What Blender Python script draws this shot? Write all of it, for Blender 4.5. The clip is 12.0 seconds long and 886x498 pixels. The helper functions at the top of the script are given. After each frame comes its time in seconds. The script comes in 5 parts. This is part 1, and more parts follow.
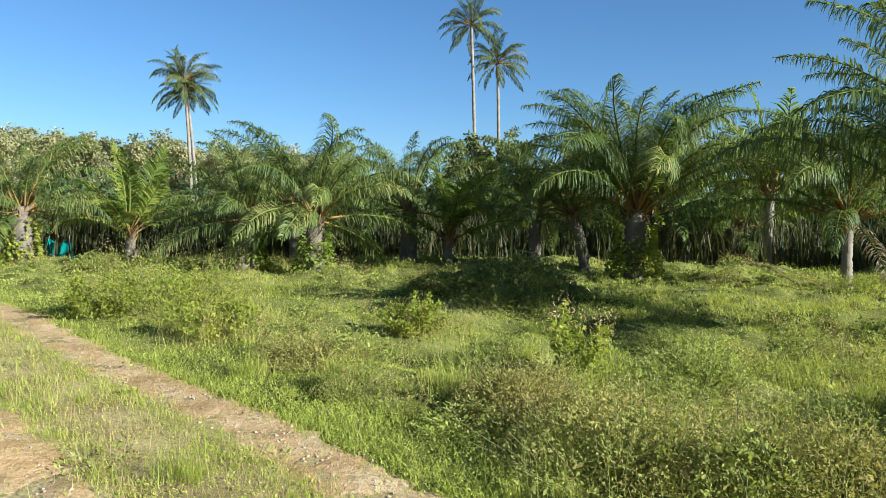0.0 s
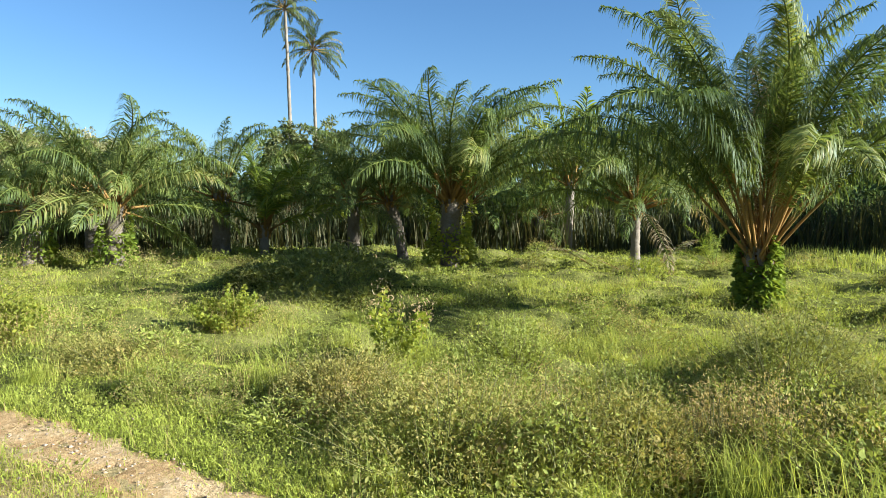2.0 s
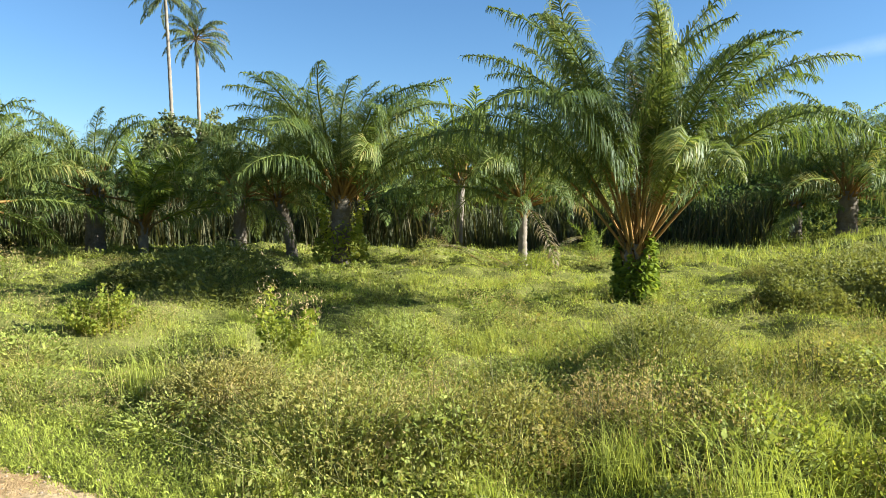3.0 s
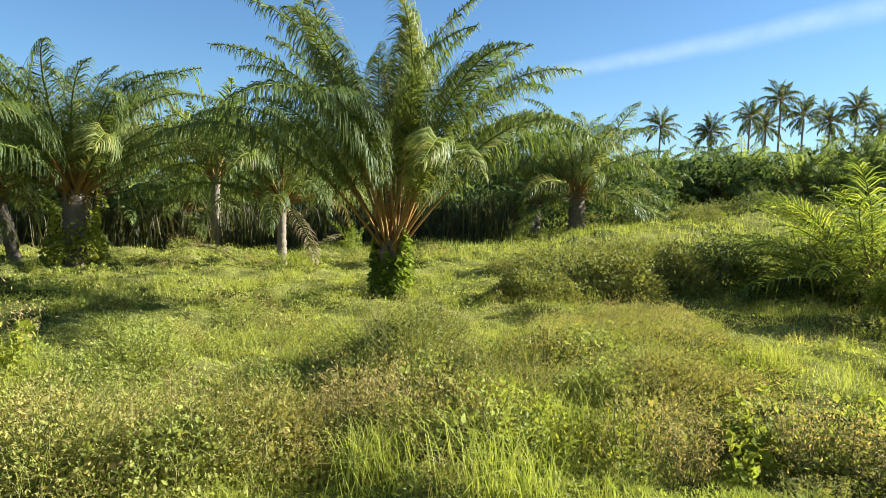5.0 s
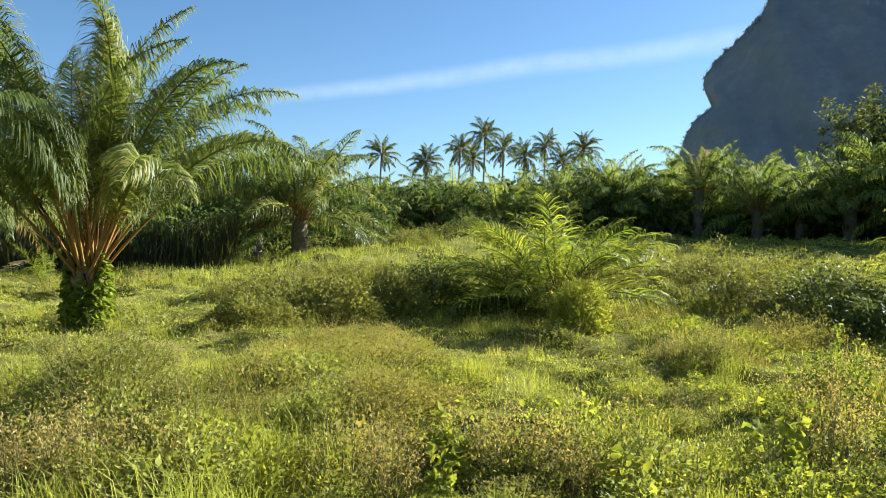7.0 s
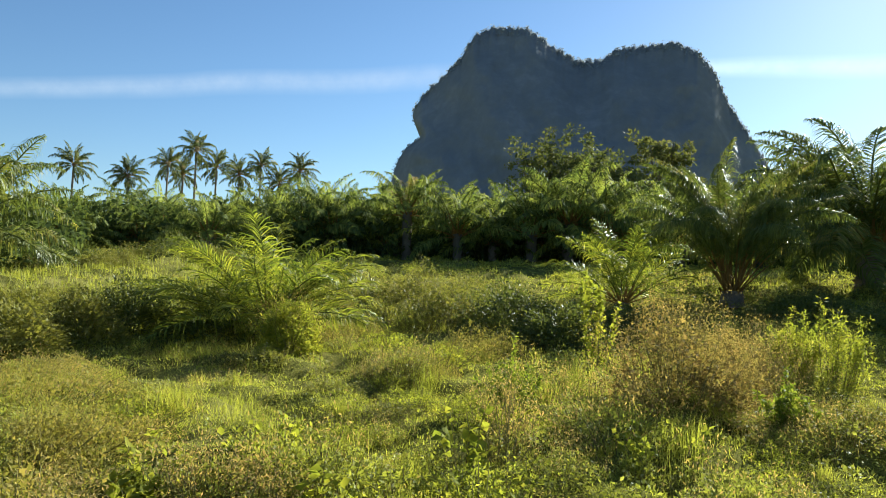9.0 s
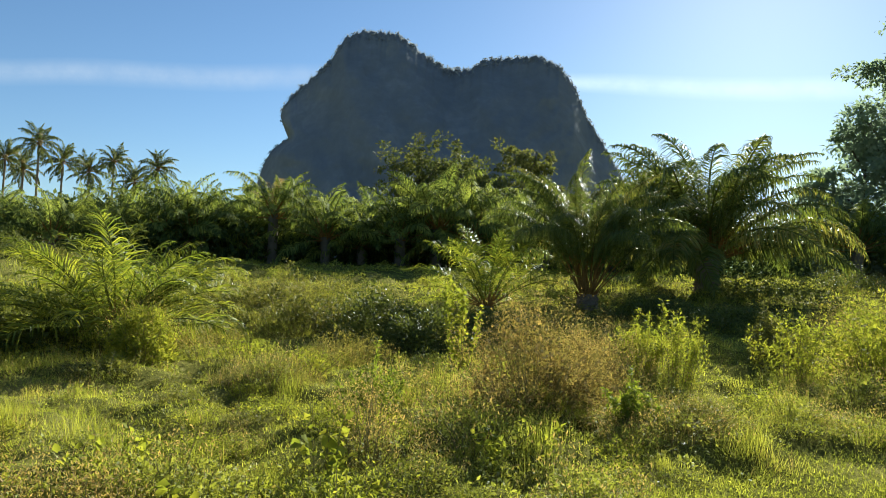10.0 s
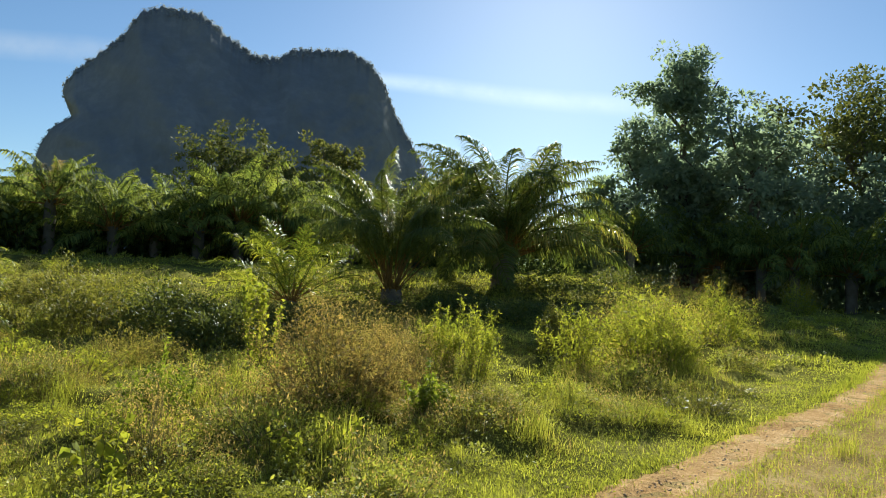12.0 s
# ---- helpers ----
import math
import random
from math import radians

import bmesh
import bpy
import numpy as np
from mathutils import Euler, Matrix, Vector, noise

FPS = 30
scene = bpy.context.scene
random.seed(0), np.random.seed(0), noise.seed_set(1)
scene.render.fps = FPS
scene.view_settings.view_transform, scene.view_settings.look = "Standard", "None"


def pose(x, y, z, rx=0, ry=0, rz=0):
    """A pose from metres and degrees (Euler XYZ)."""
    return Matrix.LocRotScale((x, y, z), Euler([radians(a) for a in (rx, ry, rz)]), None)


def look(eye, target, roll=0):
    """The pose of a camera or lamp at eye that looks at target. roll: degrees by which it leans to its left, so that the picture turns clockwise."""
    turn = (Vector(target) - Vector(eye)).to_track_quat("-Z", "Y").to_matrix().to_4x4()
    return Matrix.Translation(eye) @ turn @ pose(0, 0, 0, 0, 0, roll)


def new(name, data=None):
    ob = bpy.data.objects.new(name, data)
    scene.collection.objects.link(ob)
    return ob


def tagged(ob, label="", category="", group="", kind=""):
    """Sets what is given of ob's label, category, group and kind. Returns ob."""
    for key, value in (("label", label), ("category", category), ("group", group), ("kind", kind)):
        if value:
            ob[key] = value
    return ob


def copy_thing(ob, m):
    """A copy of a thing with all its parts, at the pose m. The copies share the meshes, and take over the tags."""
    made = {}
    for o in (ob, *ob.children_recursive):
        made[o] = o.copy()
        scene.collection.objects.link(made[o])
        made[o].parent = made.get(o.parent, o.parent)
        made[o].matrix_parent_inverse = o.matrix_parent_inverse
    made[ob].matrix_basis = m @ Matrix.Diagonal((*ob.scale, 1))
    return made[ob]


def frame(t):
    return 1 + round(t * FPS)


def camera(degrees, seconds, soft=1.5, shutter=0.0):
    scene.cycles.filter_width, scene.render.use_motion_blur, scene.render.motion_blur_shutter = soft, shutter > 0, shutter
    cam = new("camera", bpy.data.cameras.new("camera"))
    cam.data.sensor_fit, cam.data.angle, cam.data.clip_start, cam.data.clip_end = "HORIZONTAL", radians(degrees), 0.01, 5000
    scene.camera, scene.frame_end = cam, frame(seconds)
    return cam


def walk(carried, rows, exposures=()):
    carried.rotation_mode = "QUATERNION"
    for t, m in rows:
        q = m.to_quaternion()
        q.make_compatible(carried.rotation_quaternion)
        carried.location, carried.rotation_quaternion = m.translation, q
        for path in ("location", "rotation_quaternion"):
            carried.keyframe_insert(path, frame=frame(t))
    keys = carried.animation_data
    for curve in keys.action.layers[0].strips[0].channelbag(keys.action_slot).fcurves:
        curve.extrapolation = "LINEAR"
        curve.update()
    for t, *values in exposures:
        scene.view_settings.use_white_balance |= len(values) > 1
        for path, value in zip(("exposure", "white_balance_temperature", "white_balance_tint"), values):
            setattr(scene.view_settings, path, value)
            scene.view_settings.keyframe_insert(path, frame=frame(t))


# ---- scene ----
# The walk: a slow turn on the spot beside a field track.
cam = camera(63.88, 12.0, soft=0.7)
ROWS = [
    (0.0, -0.000, -0.000, 1.650, -0.00, -2.83, -0.71),
    (0.5, 0.003, 0.016, 1.646, -2.95, -3.04, -0.74),
    (1.0, 0.004, 0.021, 1.650, -6.53, -3.29, -0.69),
    (1.5, 0.005, 0.022, 1.647, -10.44, -3.43, -0.62),
    (2.0, 0.012, 0.041, 1.634, -14.53, -3.47, -0.62),
    (2.5, 0.012, 0.036, 1.632, -18.82, -3.55, -0.73),
    (3.0, 0.045, 0.039, 1.624, -23.19, -3.59, -0.86),
    (5.0, 0.193, 0.042, 1.611, -42.00, -3.41, -1.10),
    (5.5, 0.241, 0.036, 1.608, -47.06, -2.97, -1.17),
    (6.0, 0.271, 0.019, 1.610, -52.43, -2.37, -1.30),
    (6.5, 0.292, -0.002, 1.611, -58.03, -1.70, -1.38),
    (7.0, 0.301, -0.034, 1.614, -63.79, -1.04, -1.33),
    (9.0, 0.295, -0.145, 1.626, -86.34, 1.21, -1.56),
    (9.5, 0.294, -0.178, 1.627, -91.71, 1.59, -1.65),
    (10.0, 0.296, -0.205, 1.630, -96.85, 1.83, -1.70),
    (10.5, 0.286, -0.230, 1.632, -101.58, 1.95, -1.68),
    (11.0, 0.312, -0.244, 1.629, -105.84, 2.01, -1.97),
    (11.5, 0.330, -0.261, 1.623, -109.48, 2.03, -2.17),
    (12.0, 0.332, -0.264, 1.618, -112.34, 1.98, -2.26),
]
walk(cam, [(t, pose(x, y, z, 90 + pitch, roll, yaw)) for t, x, y, z, yaw, pitch, roll in ROWS],
     exposures=[(0.0, 1.5, 4950, 3), (3.0, 1.88, 5250, 4), (6.5, 1.88, 5500, 4), (9.5, 1.55, 5700, 3), (12.0, 1.35, 5800, 3)])

# ---- light ----
SUN_AZ, SUN_EL = 121.3, 23.5
world = bpy.data.worlds.new("sky")
scene.world = world
world.use_nodes = True
wn = world.node_tree
sky = wn.nodes.new("ShaderNodeTexSky")
sky.sky_type = "NISHITA"
sky.sun_disc = False
sky.sun_elevation = radians(SUN_EL)
sky.sun_rotation = radians(SUN_AZ)
sky.air_density, sky.dust_density, sky.ozone_density = 1.0, 0.18, 3.0
wn.links.new(sky.outputs[0], wn.nodes["Background"].inputs[0])
wn.nodes["Background"].inputs[1].default_value = 0.04
sun_way = Vector((math.sin(radians(SUN_AZ)) * math.cos(radians(SUN_EL)),
                  math.cos(radians(SUN_AZ)) * math.cos(radians(SUN_EL)), math.sin(radians(SUN_EL))))
sun = new("sun", bpy.data.lights.new("sun", "SUN"))
sun.data.energy, sun.data.angle, sun.data.color = 5.0, radians(0.53), (1.0, 0.92, 0.78)
sun.matrix_world = look(sun_way * 50, (0, 0, 0))


# ---- materials ----
def nodes_of(name):
    m = bpy.data.materials.new(name)
    m.use_nodes = True
    nt = m.node_tree
    return m, nt, nt.nodes["Principled BSDF"], nt.nodes["Material Output"]


def ramp(nt, fac, stops):
    r = nt.nodes.new("ShaderNodeValToRGB")
    el = r.color_ramp.elements
    while len(el) < len(stops):
        el.new(0.5)
    for e, (p, c) in zip(el, stops):
        e.position, e.color = p, (*c, 1)
    nt.links.new(fac, r.inputs[0])
    return r.outputs[0]


def noise_fac(nt, scale, detail=4.0, rough=0.6):
    tc = nt.nodes.new("ShaderNodeTexCoord")
    n = nt.nodes.new("ShaderNodeTexNoise")
    n.inputs["Scale"].default_value, n.inputs["Detail"].default_value = scale, detail
    n.inputs["Roughness"].default_value = rough
    nt.links.new(tc.outputs["Object"], n.inputs["Vector"])
    return n.outputs["Fac"]


def mix(nt, a, b, fac, kind="MIX"):
    m = nt.nodes.new("ShaderNodeMix")
    m.data_type, m.blend_type = "RGBA", kind
    for sock, v in ((m.inputs[0], fac), (m.inputs[6], a), (m.inputs[7], b)):
        if isinstance(v, (int, float)):
            sock.default_value = v
        elif isinstance(v, tuple):
            sock.default_value = (*v, 1)
        else:
            nt.links.new(v, sock)
    return m.outputs[2]


def leaf_material(name, stops, rough=0.5, glow=0.35, patch=1.5, per_object=False, spec=0.4, tint=(1.0, 0.97, 0.5)):
    """Foliage: every blade takes its own shade from the stops, drifting in patches; thin leaves let light through."""
    m, nt, p, out = nodes_of(name)
    geo = nt.nodes.new("ShaderNodeNewGeometry")
    add = nt.nodes.new("ShaderNodeMath")
    add.operation = "MULTIPLY_ADD"
    add.inputs[1].default_value, add.inputs[2].default_value = 0.45, 0.05
    nt.links.new(geo.outputs["Random Per Island"], add.inputs[0])
    n = noise_fac(nt, patch, 3.0)
    ad2 = nt.nodes.new("ShaderNodeMath")
    ad2.operation = "MULTIPLY_ADD"
    ad2.inputs[1].default_value = 0.9
    ad2.use_clamp = True
    nt.links.new(n, ad2.inputs[0])
    sub = nt.nodes.new("ShaderNodeMath")
    sub.operation = "SUBTRACT"
    sub.inputs[1].default_value = 0.25
    nt.links.new(add.outputs[0], sub.inputs[0])
    nt.links.new(sub.outputs[0], ad2.inputs[2])
    fac = ad2.outputs[0]
    if per_object:
        oi = nt.nodes.new("ShaderNodeObjectInfo")
        a3 = nt.nodes.new("ShaderNodeMath")
        a3.operation = "MULTIPLY_ADD"
        a3.inputs[1].default_value, a3.use_clamp = 0.3, True
        nt.links.new(oi.outputs["Random"], a3.inputs[0])
        nt.links.new(fac, a3.inputs[2])
        fac = a3.outputs[0]
    col = ramp(nt, fac, stops)
    nt.links.new(col, p.inputs["Base Color"])
    p.inputs["Roughness"].default_value = rough
    p.inputs["Specular IOR Level"].default_value = spec
    tr = nt.nodes.new("ShaderNodeBsdfTranslucent")
    warm = mix(nt, col, tint, 1.0, "MULTIPLY")
    bright = nt.nodes.new("ShaderNodeHueSaturation")
    bright.inputs["Value"].default_value = 1.9
    nt.links.new(warm, bright.inputs["Color"])
    nt.links.new(bright.outputs[0], tr.inputs[0])
    ms = nt.nodes.new("ShaderNodeMixShader")
    ms.inputs[0].default_value = glow
    nt.links.new(p.outputs[0], ms.inputs[1])
    nt.links.new(tr.outputs[0], ms.inputs[2])
    nt.links.new(ms.outputs[0], out.inputs[0])
    return m


def rough_material(name, stops, scale, rough=0.9, bump=0.4, fine=40.0, dist=0.02):
    m, nt, p, out = nodes_of(name)
    big, small = noise_fac(nt, scale), noise_fac(nt, fine, 6.0, 0.7)
    f = nt.nodes.new("ShaderNodeMath")
    f.operation = "MULTIPLY_ADD"
    f.inputs[1].default_value = 0.45
    nt.links.new(small, f.inputs[0])
    s = nt.nodes.new("ShaderNodeMath")
    s.operation = "MULTIPLY"
    s.inputs[1].default_value = 0.55
    nt.links.new(big, s.inputs[0])
    nt.links.new(s.outputs[0], f.inputs[2])
    nt.links.new(ramp(nt, f.outputs[0], stops), p.inputs["Base Color"])
    p.inputs["Roughness"].default_value = rough
    p.inputs["Specular IOR Level"].default_value = 0.0
    b = nt.nodes.new("ShaderNodeBump")
    b.inputs["Strength"].default_value, b.inputs["Distance"].default_value = bump, dist
    nt.links.new(small, b.inputs["Height"])
    nt.links.new(b.outputs[0], p.inputs["Normal"])
    return m


M_SOIL = rough_material("soil", [(0.4, (0.08, 0.08, 0.02)), (0.5, (0.17, 0.165, 0.038)), (0.6, (0.28, 0.25, 0.07))], 0.7, bump=0.9, fine=28.0, dist=0.05)
M_DIRT = rough_material("dirt", [(0.36, (0.3, 0.175, 0.07)), (0.5, (0.48, 0.305, 0.135)), (0.64, (0.63, 0.445, 0.235))], 1.6, bump=1.0, fine=22.0, dist=0.04)
M_WORN = rough_material("worn_soil", [(0.36, (0.2, 0.14, 0.055)), (0.5, (0.33, 0.24, 0.1)), (0.64, (0.48, 0.36, 0.17))], 1.3, bump=0.9, fine=26.0, dist=0.03)
M_PINK = leaf_material("pink_straw", [(0.1, (0.48, 0.32, 0.16)), (0.5, (0.6, 0.4, 0.23)), (0.9, (0.64, 0.44, 0.28))], 0.8, 0.4, 1.2, spec=0.03)
M_PEBBLE = rough_material("pebble", [(0.3, (0.25, 0.17, 0.11)), (0.7, (0.5, 0.38, 0.26))], 6.0)
M_GRASS = leaf_material("grass", [(0.05, (0.15, 0.155, 0.03)), (0.35, (0.31, 0.32, 0.05)), (0.65, (0.45, 0.43, 0.085)), (0.95, (0.6, 0.48, 0.19))], 0.8, 0.3, 0.45, spec=0.0)
M_TURF = leaf_material("turf", [(0.05, (0.165, 0.18, 0.032)), (0.4, (0.305, 0.325, 0.048)), (0.75, (0.43, 0.42, 0.078)), (0.95, (0.55, 0.46, 0.17))], 0.8, 0.34, 0.6, spec=0.0)
M_STRAW = leaf_material("straw", [(0.1, (0.26, 0.19, 0.06)), (0.5, (0.4, 0.3, 0.11)), (0.9, (0.45, 0.27, 0.14))], 0.8, 0.3, 1.2, spec=0.05)
M_HERB = leaf_material("herb_leaf", [(0.05, (0.12, 0.12, 0.024)), (0.4, (0.235, 0.25, 0.045)), (0.75, (0.355, 0.345, 0.07)), (0.95, (0.5, 0.4, 0.14))], 0.6, 0.3, 0.9, spec=0.12)
M_BROWN = leaf_material("brownish_leaf", [(0.05, (0.14, 0.13, 0.03)), (0.4, (0.25, 0.225, 0.052)), (0.7, (0.36, 0.28, 0.085)), (0.95, (0.5, 0.33, 0.15))], 0.7, 0.28, 1.2, spec=0.05)
# Undergrowth leaf: the shade below the palms is put into these dark stops.
M_SHADELEAF = leaf_material("shaded_leaf", [(0.05, (0.035, 0.052, 0.02)), (0.5, (0.068, 0.09, 0.032)), (0.95, (0.115, 0.135, 0.05))], 0.8, 0.3, 0.5, spec=0.0)
M_RUST = leaf_material("rusty_leaf", [(0.05, (0.12, 0.11, 0.035)), (0.4, (0.22, 0.18, 0.06)), (0.7, (0.34, 0.24, 0.095)), (0.95, (0.48, 0.32, 0.17))], 0.7, 0.3, 1.2, spec=0.03)
M_BUSH = leaf_material("bush_leaf", [(0.05, (0.075, 0.08, 0.018)), (0.45, (0.175, 0.172, 0.036)), (0.8, (0.28, 0.25, 0.06)), (0.95, (0.4, 0.29, 0.1))], 0.6, 0.26, 0.9, spec=0.12)
# Roadside leaf: pale bluish stops and extra translucency imitate haze towards the sun.
M_HAZYLEAF = leaf_material("hazy_leaf", [(0.05, (0.13, 0.16, 0.1)), (0.5, (0.19, 0.225, 0.145)), (0.95, (0.26, 0.29, 0.18))], 0.7, 0.44, 0.5, spec=0.05, tint=(0.95, 1.0, 0.85))
# Mountain forest: distance haze is painted in, so the leaves are pale grey.
M_HAZYFOREST = leaf_material("hazy_forest_leaf", [(0.05, (0.27, 0.29, 0.29)), (0.5, (0.31, 0.33, 0.33)), (0.95, (0.35, 0.37, 0.37))], 1.0, 0.35, 0.02, spec=0.0, tint=(0.5, 0.5, 0.5))
M_YELLOWLEAF = leaf_material("yellow_leaf", [(0.05, (0.12, 0.15, 0.02)), (0.5, (0.25, 0.26, 0.035)), (0.95, (0.4, 0.35, 0.05))], 0.7, 0.4, 1.5, spec=0.04)
M_VINE = leaf_material("vine_leaf", [(0.05, (0.07, 0.095, 0.014)), (0.5, (0.17, 0.205, 0.025)), (0.95, (0.3, 0.3, 0.045))], 0.65, 0.35, 2.5, spec=0.05)
M_OIL = leaf_material("oil_palm_leaflet", [(0.05, (0.035, 0.052, 0.013)), (0.45, (0.085, 0.11, 0.024)), (0.8, (0.16, 0.175, 0.036)), (0.97, (0.28, 0.24, 0.07))], 0.5, 0.36, 0.6, True, 0.22)
M_FAROIL = leaf_material("far_palm_leaflet", [(0.05, (0.038, 0.053, 0.02)), (0.45, (0.095, 0.125, 0.035)), (0.95, (0.26, 0.28, 0.065))], 0.7, 0.42, 0.3, True, 0.1)
M_FAN = leaf_material("young_palm_leaflet", [(0.05, (0.05, 0.07, 0.013)), (0.45, (0.115, 0.145, 0.02)), (0.95, (0.28, 0.28, 0.035))], 0.5, 0.42, 0.8, True, 0.12)
M_DEEPBUSH = leaf_material("deep_bush_leaf", [(0.05, (0.05, 0.062, 0.018)), (0.5, (0.11, 0.125, 0.03)), (0.95, (0.2, 0.2, 0.05))], 0.55, 0.28, 0.9, spec=0.15)
M_COCO = leaf_material("coconut_leaflet", [(0.05, (0.04, 0.055, 0.02)), (0.5, (0.085, 0.105, 0.034)), (0.95, (0.16, 0.155, 0.055))], 0.6, 0.3, 0.6, True, 0.05)
M_DRYFROND = leaf_material("dry_frond", [(0.05, (0.16, 0.11, 0.05)), (0.5, (0.3, 0.22, 0.11)), (0.95, (0.4, 0.32, 0.18))], 0.7, 0.3, 1.0)
# Reed stops are near black in place of shadow cast by the palms.
M_SHADEREED = leaf_material("reed", [(0.05, (0.03, 0.035, 0.014)), (0.5, (0.07, 0.07, 0.025)), (0.95, (0.16, 0.11, 0.05))], 0.7, 0.25, 0.4, spec=0.15)
M_TREE = leaf_material("tree_leaf", [(0.05, (0.05, 0.06, 0.02)), (0.5, (0.1, 0.115, 0.038)), (0.95, (0.18, 0.17, 0.065))], 0.7, 0.25, 0.15, True, spec=0.06)
M_RUBBER = leaf_material("rubber_leaf", [(0.05, (0.13, 0.125, 0.05)), (0.5, (0.24, 0.225, 0.09)), (0.95, (0.36, 0.31, 0.15))], 0.75, 0.25, 0.12, True, spec=0.04)
M_PETIOLE = rough_material("petiole", [(0.3, (0.14, 0.09, 0.03)), (0.6, (0.3, 0.17, 0.05))], 2.0, 0.5, 0.2)
M_RACHIS = rough_material("rachis", [(0.3, (0.08, 0.1, 0.02)), (0.7, (0.17, 0.17, 0.04))], 2.0, 0.45, 0.1)
M_STEM = rough_material("stem", [(0.3, (0.12, 0.12, 0.04)), (0.7, (0.24, 0.2, 0.08))], 4.0, 0.8)
M_TRUNK = rough_material("palm_trunk", [(0.3, (0.1, 0.075, 0.05)), (0.7, (0.28, 0.22, 0.16))], 3.0, 0.9, 0.9, 22.0, 0.04)
M_COCOTRUNK = rough_material("coconut_trunk", [(0.3, (0.15, 0.11, 0.075)), (0.7, (0.33, 0.27, 0.2))], 1.2, 0.9, 0.6)
M_BARK = rough_material("bark", [(0.3, (0.08, 0.065, 0.045)), (0.7, (0.2, 0.17, 0.13))], 2.0, 0.9, 0.9)
# Limestone grey, with distance haze mixed into the colour as a faint blue.
M_HAZYROCK = rough_material("karst", [(0.32, (0.16, 0.17, 0.18)), (0.52, (0.2, 0.21, 0.22)), (0.75, (0.29, 0.295, 0.3))], 0.016, 0.95, 0.35, 0.09, 2.0)


# ---- mesh helpers ----
rng = np.random.default_rng(7)


def mesh_from(name, verts, faces, mats, index=None, smooth=False):
    """A mesh from arrays: faces is (n, 3) or (n, 4); index gives each face's material slot."""
    verts, faces = np.asarray(verts, dtype=np.float32), np.asarray(faces, dtype=np.int32)
    me = bpy.data.meshes.new(name)
    k = faces.shape[1]
    me.vertices.add(len(verts))
    me.vertices.foreach_set("co", verts.ravel())
    me.loops.add(faces.size)
    me.loops.foreach_set("vertex_index", faces.ravel())
    me.polygons.add(len(faces))
    me.polygons.foreach_set("loop_start", np.arange(0, faces.size, k, dtype=np.int32))
    if index is not None:
        me.polygons.foreach_set("material_index", np.asarray(index, dtype=np.int32))
    if smooth:
        me.polygons.foreach_set("use_smooth", np.ones(len(faces), dtype=bool))
    for m in mats if isinstance(mats, (list, tuple)) else [mats]:
        me.materials.append(m)
    me.update(calc_edges=True)
    return me


def part(name, me, parent, label=""):
    ob = new(name, me)
    ob.parent = parent
    return tagged(ob, label)


def thing(name, x, y, label, category, group="", z=None, turn=0.0):
    ob = new(name)
    ob.empty_display_size = 0.2
    ob.matrix_world = pose(x, y, ground_z(x, y) if z is None else z, 0, 0, turn)
    return tagged(ob, label, category, group)


def tube(path, radii, sides=6):
    """Vertices and quads of a round bar along a path."""
    path, radii = np.asarray(path, float), np.asarray(radii, float)
    t = np.gradient(path, axis=0)
    t /= np.linalg.norm(t, axis=1)[:, None] + 1e-9
    ref = np.where(np.abs(t[:, 2:3]) > 0.9, np.array([[1.0, 0, 0]]), np.array([[0, 0, 1.0]]))
    a = np.cross(t, ref)
    a /= np.linalg.norm(a, axis=1)[:, None] + 1e-9
    b = np.cross(t, a)
    ang = np.arange(sides) * 2 * np.pi / sides
    v = path[:, None] + radii[:, None, None] * (a[:, None] * np.cos(ang)[None, :, None] + b[:, None] * np.sin(ang)[None, :, None])
    n = len(path)
    i, j = np.meshgrid(np.arange(n - 1), np.arange(sides), indexing="ij")
    k = (j + 1) % sides
    f = np.stack([i * sides + j, i * sides + k, (i + 1) * sides + k, (i + 1) * sides + j], -1).reshape(-1, 4)
    return v.reshape(-1, 3), f


def joined(bits):
    vs, fs, at = [], [], 0
    for v, f in bits:
        vs.append(v)
        fs.append(f + at)
        at += len(v)
    return np.concatenate(vs), np.concatenate(fs)


def unit(v):
    return v / (np.linalg.norm(v, axis=-1, keepdims=True) + 1e-9)


def leaves_at(p, way, length, width, fold=0.0):
    """Pointed leaves as kites of two triangles: root p, pointing along way."""
    n = len(p)
    way = unit(way)
    side = unit(np.cross(way, rng.normal(size=(n, 3)) * 0.55 + np.array([[0, 0, 1.0]])))
    length, width = np.broadcast_to(length, n)[:, None], np.broadcast_to(width, n)[:, None]
    mid = p + way * length * 0.45
    up = np.cross(side, way) * width * fold
    v = np.stack([p, mid + side * width * 0.5 + up, p + way * length, mid - side * width * 0.5 + up], 1).reshape(-1, 3)
    q = np.arange(n)[:, None] * 4
    return v, np.concatenate([q + np.array([[0, 1, 2]]), q + np.array([[0, 2, 3]])], 1).reshape(-1, 3)


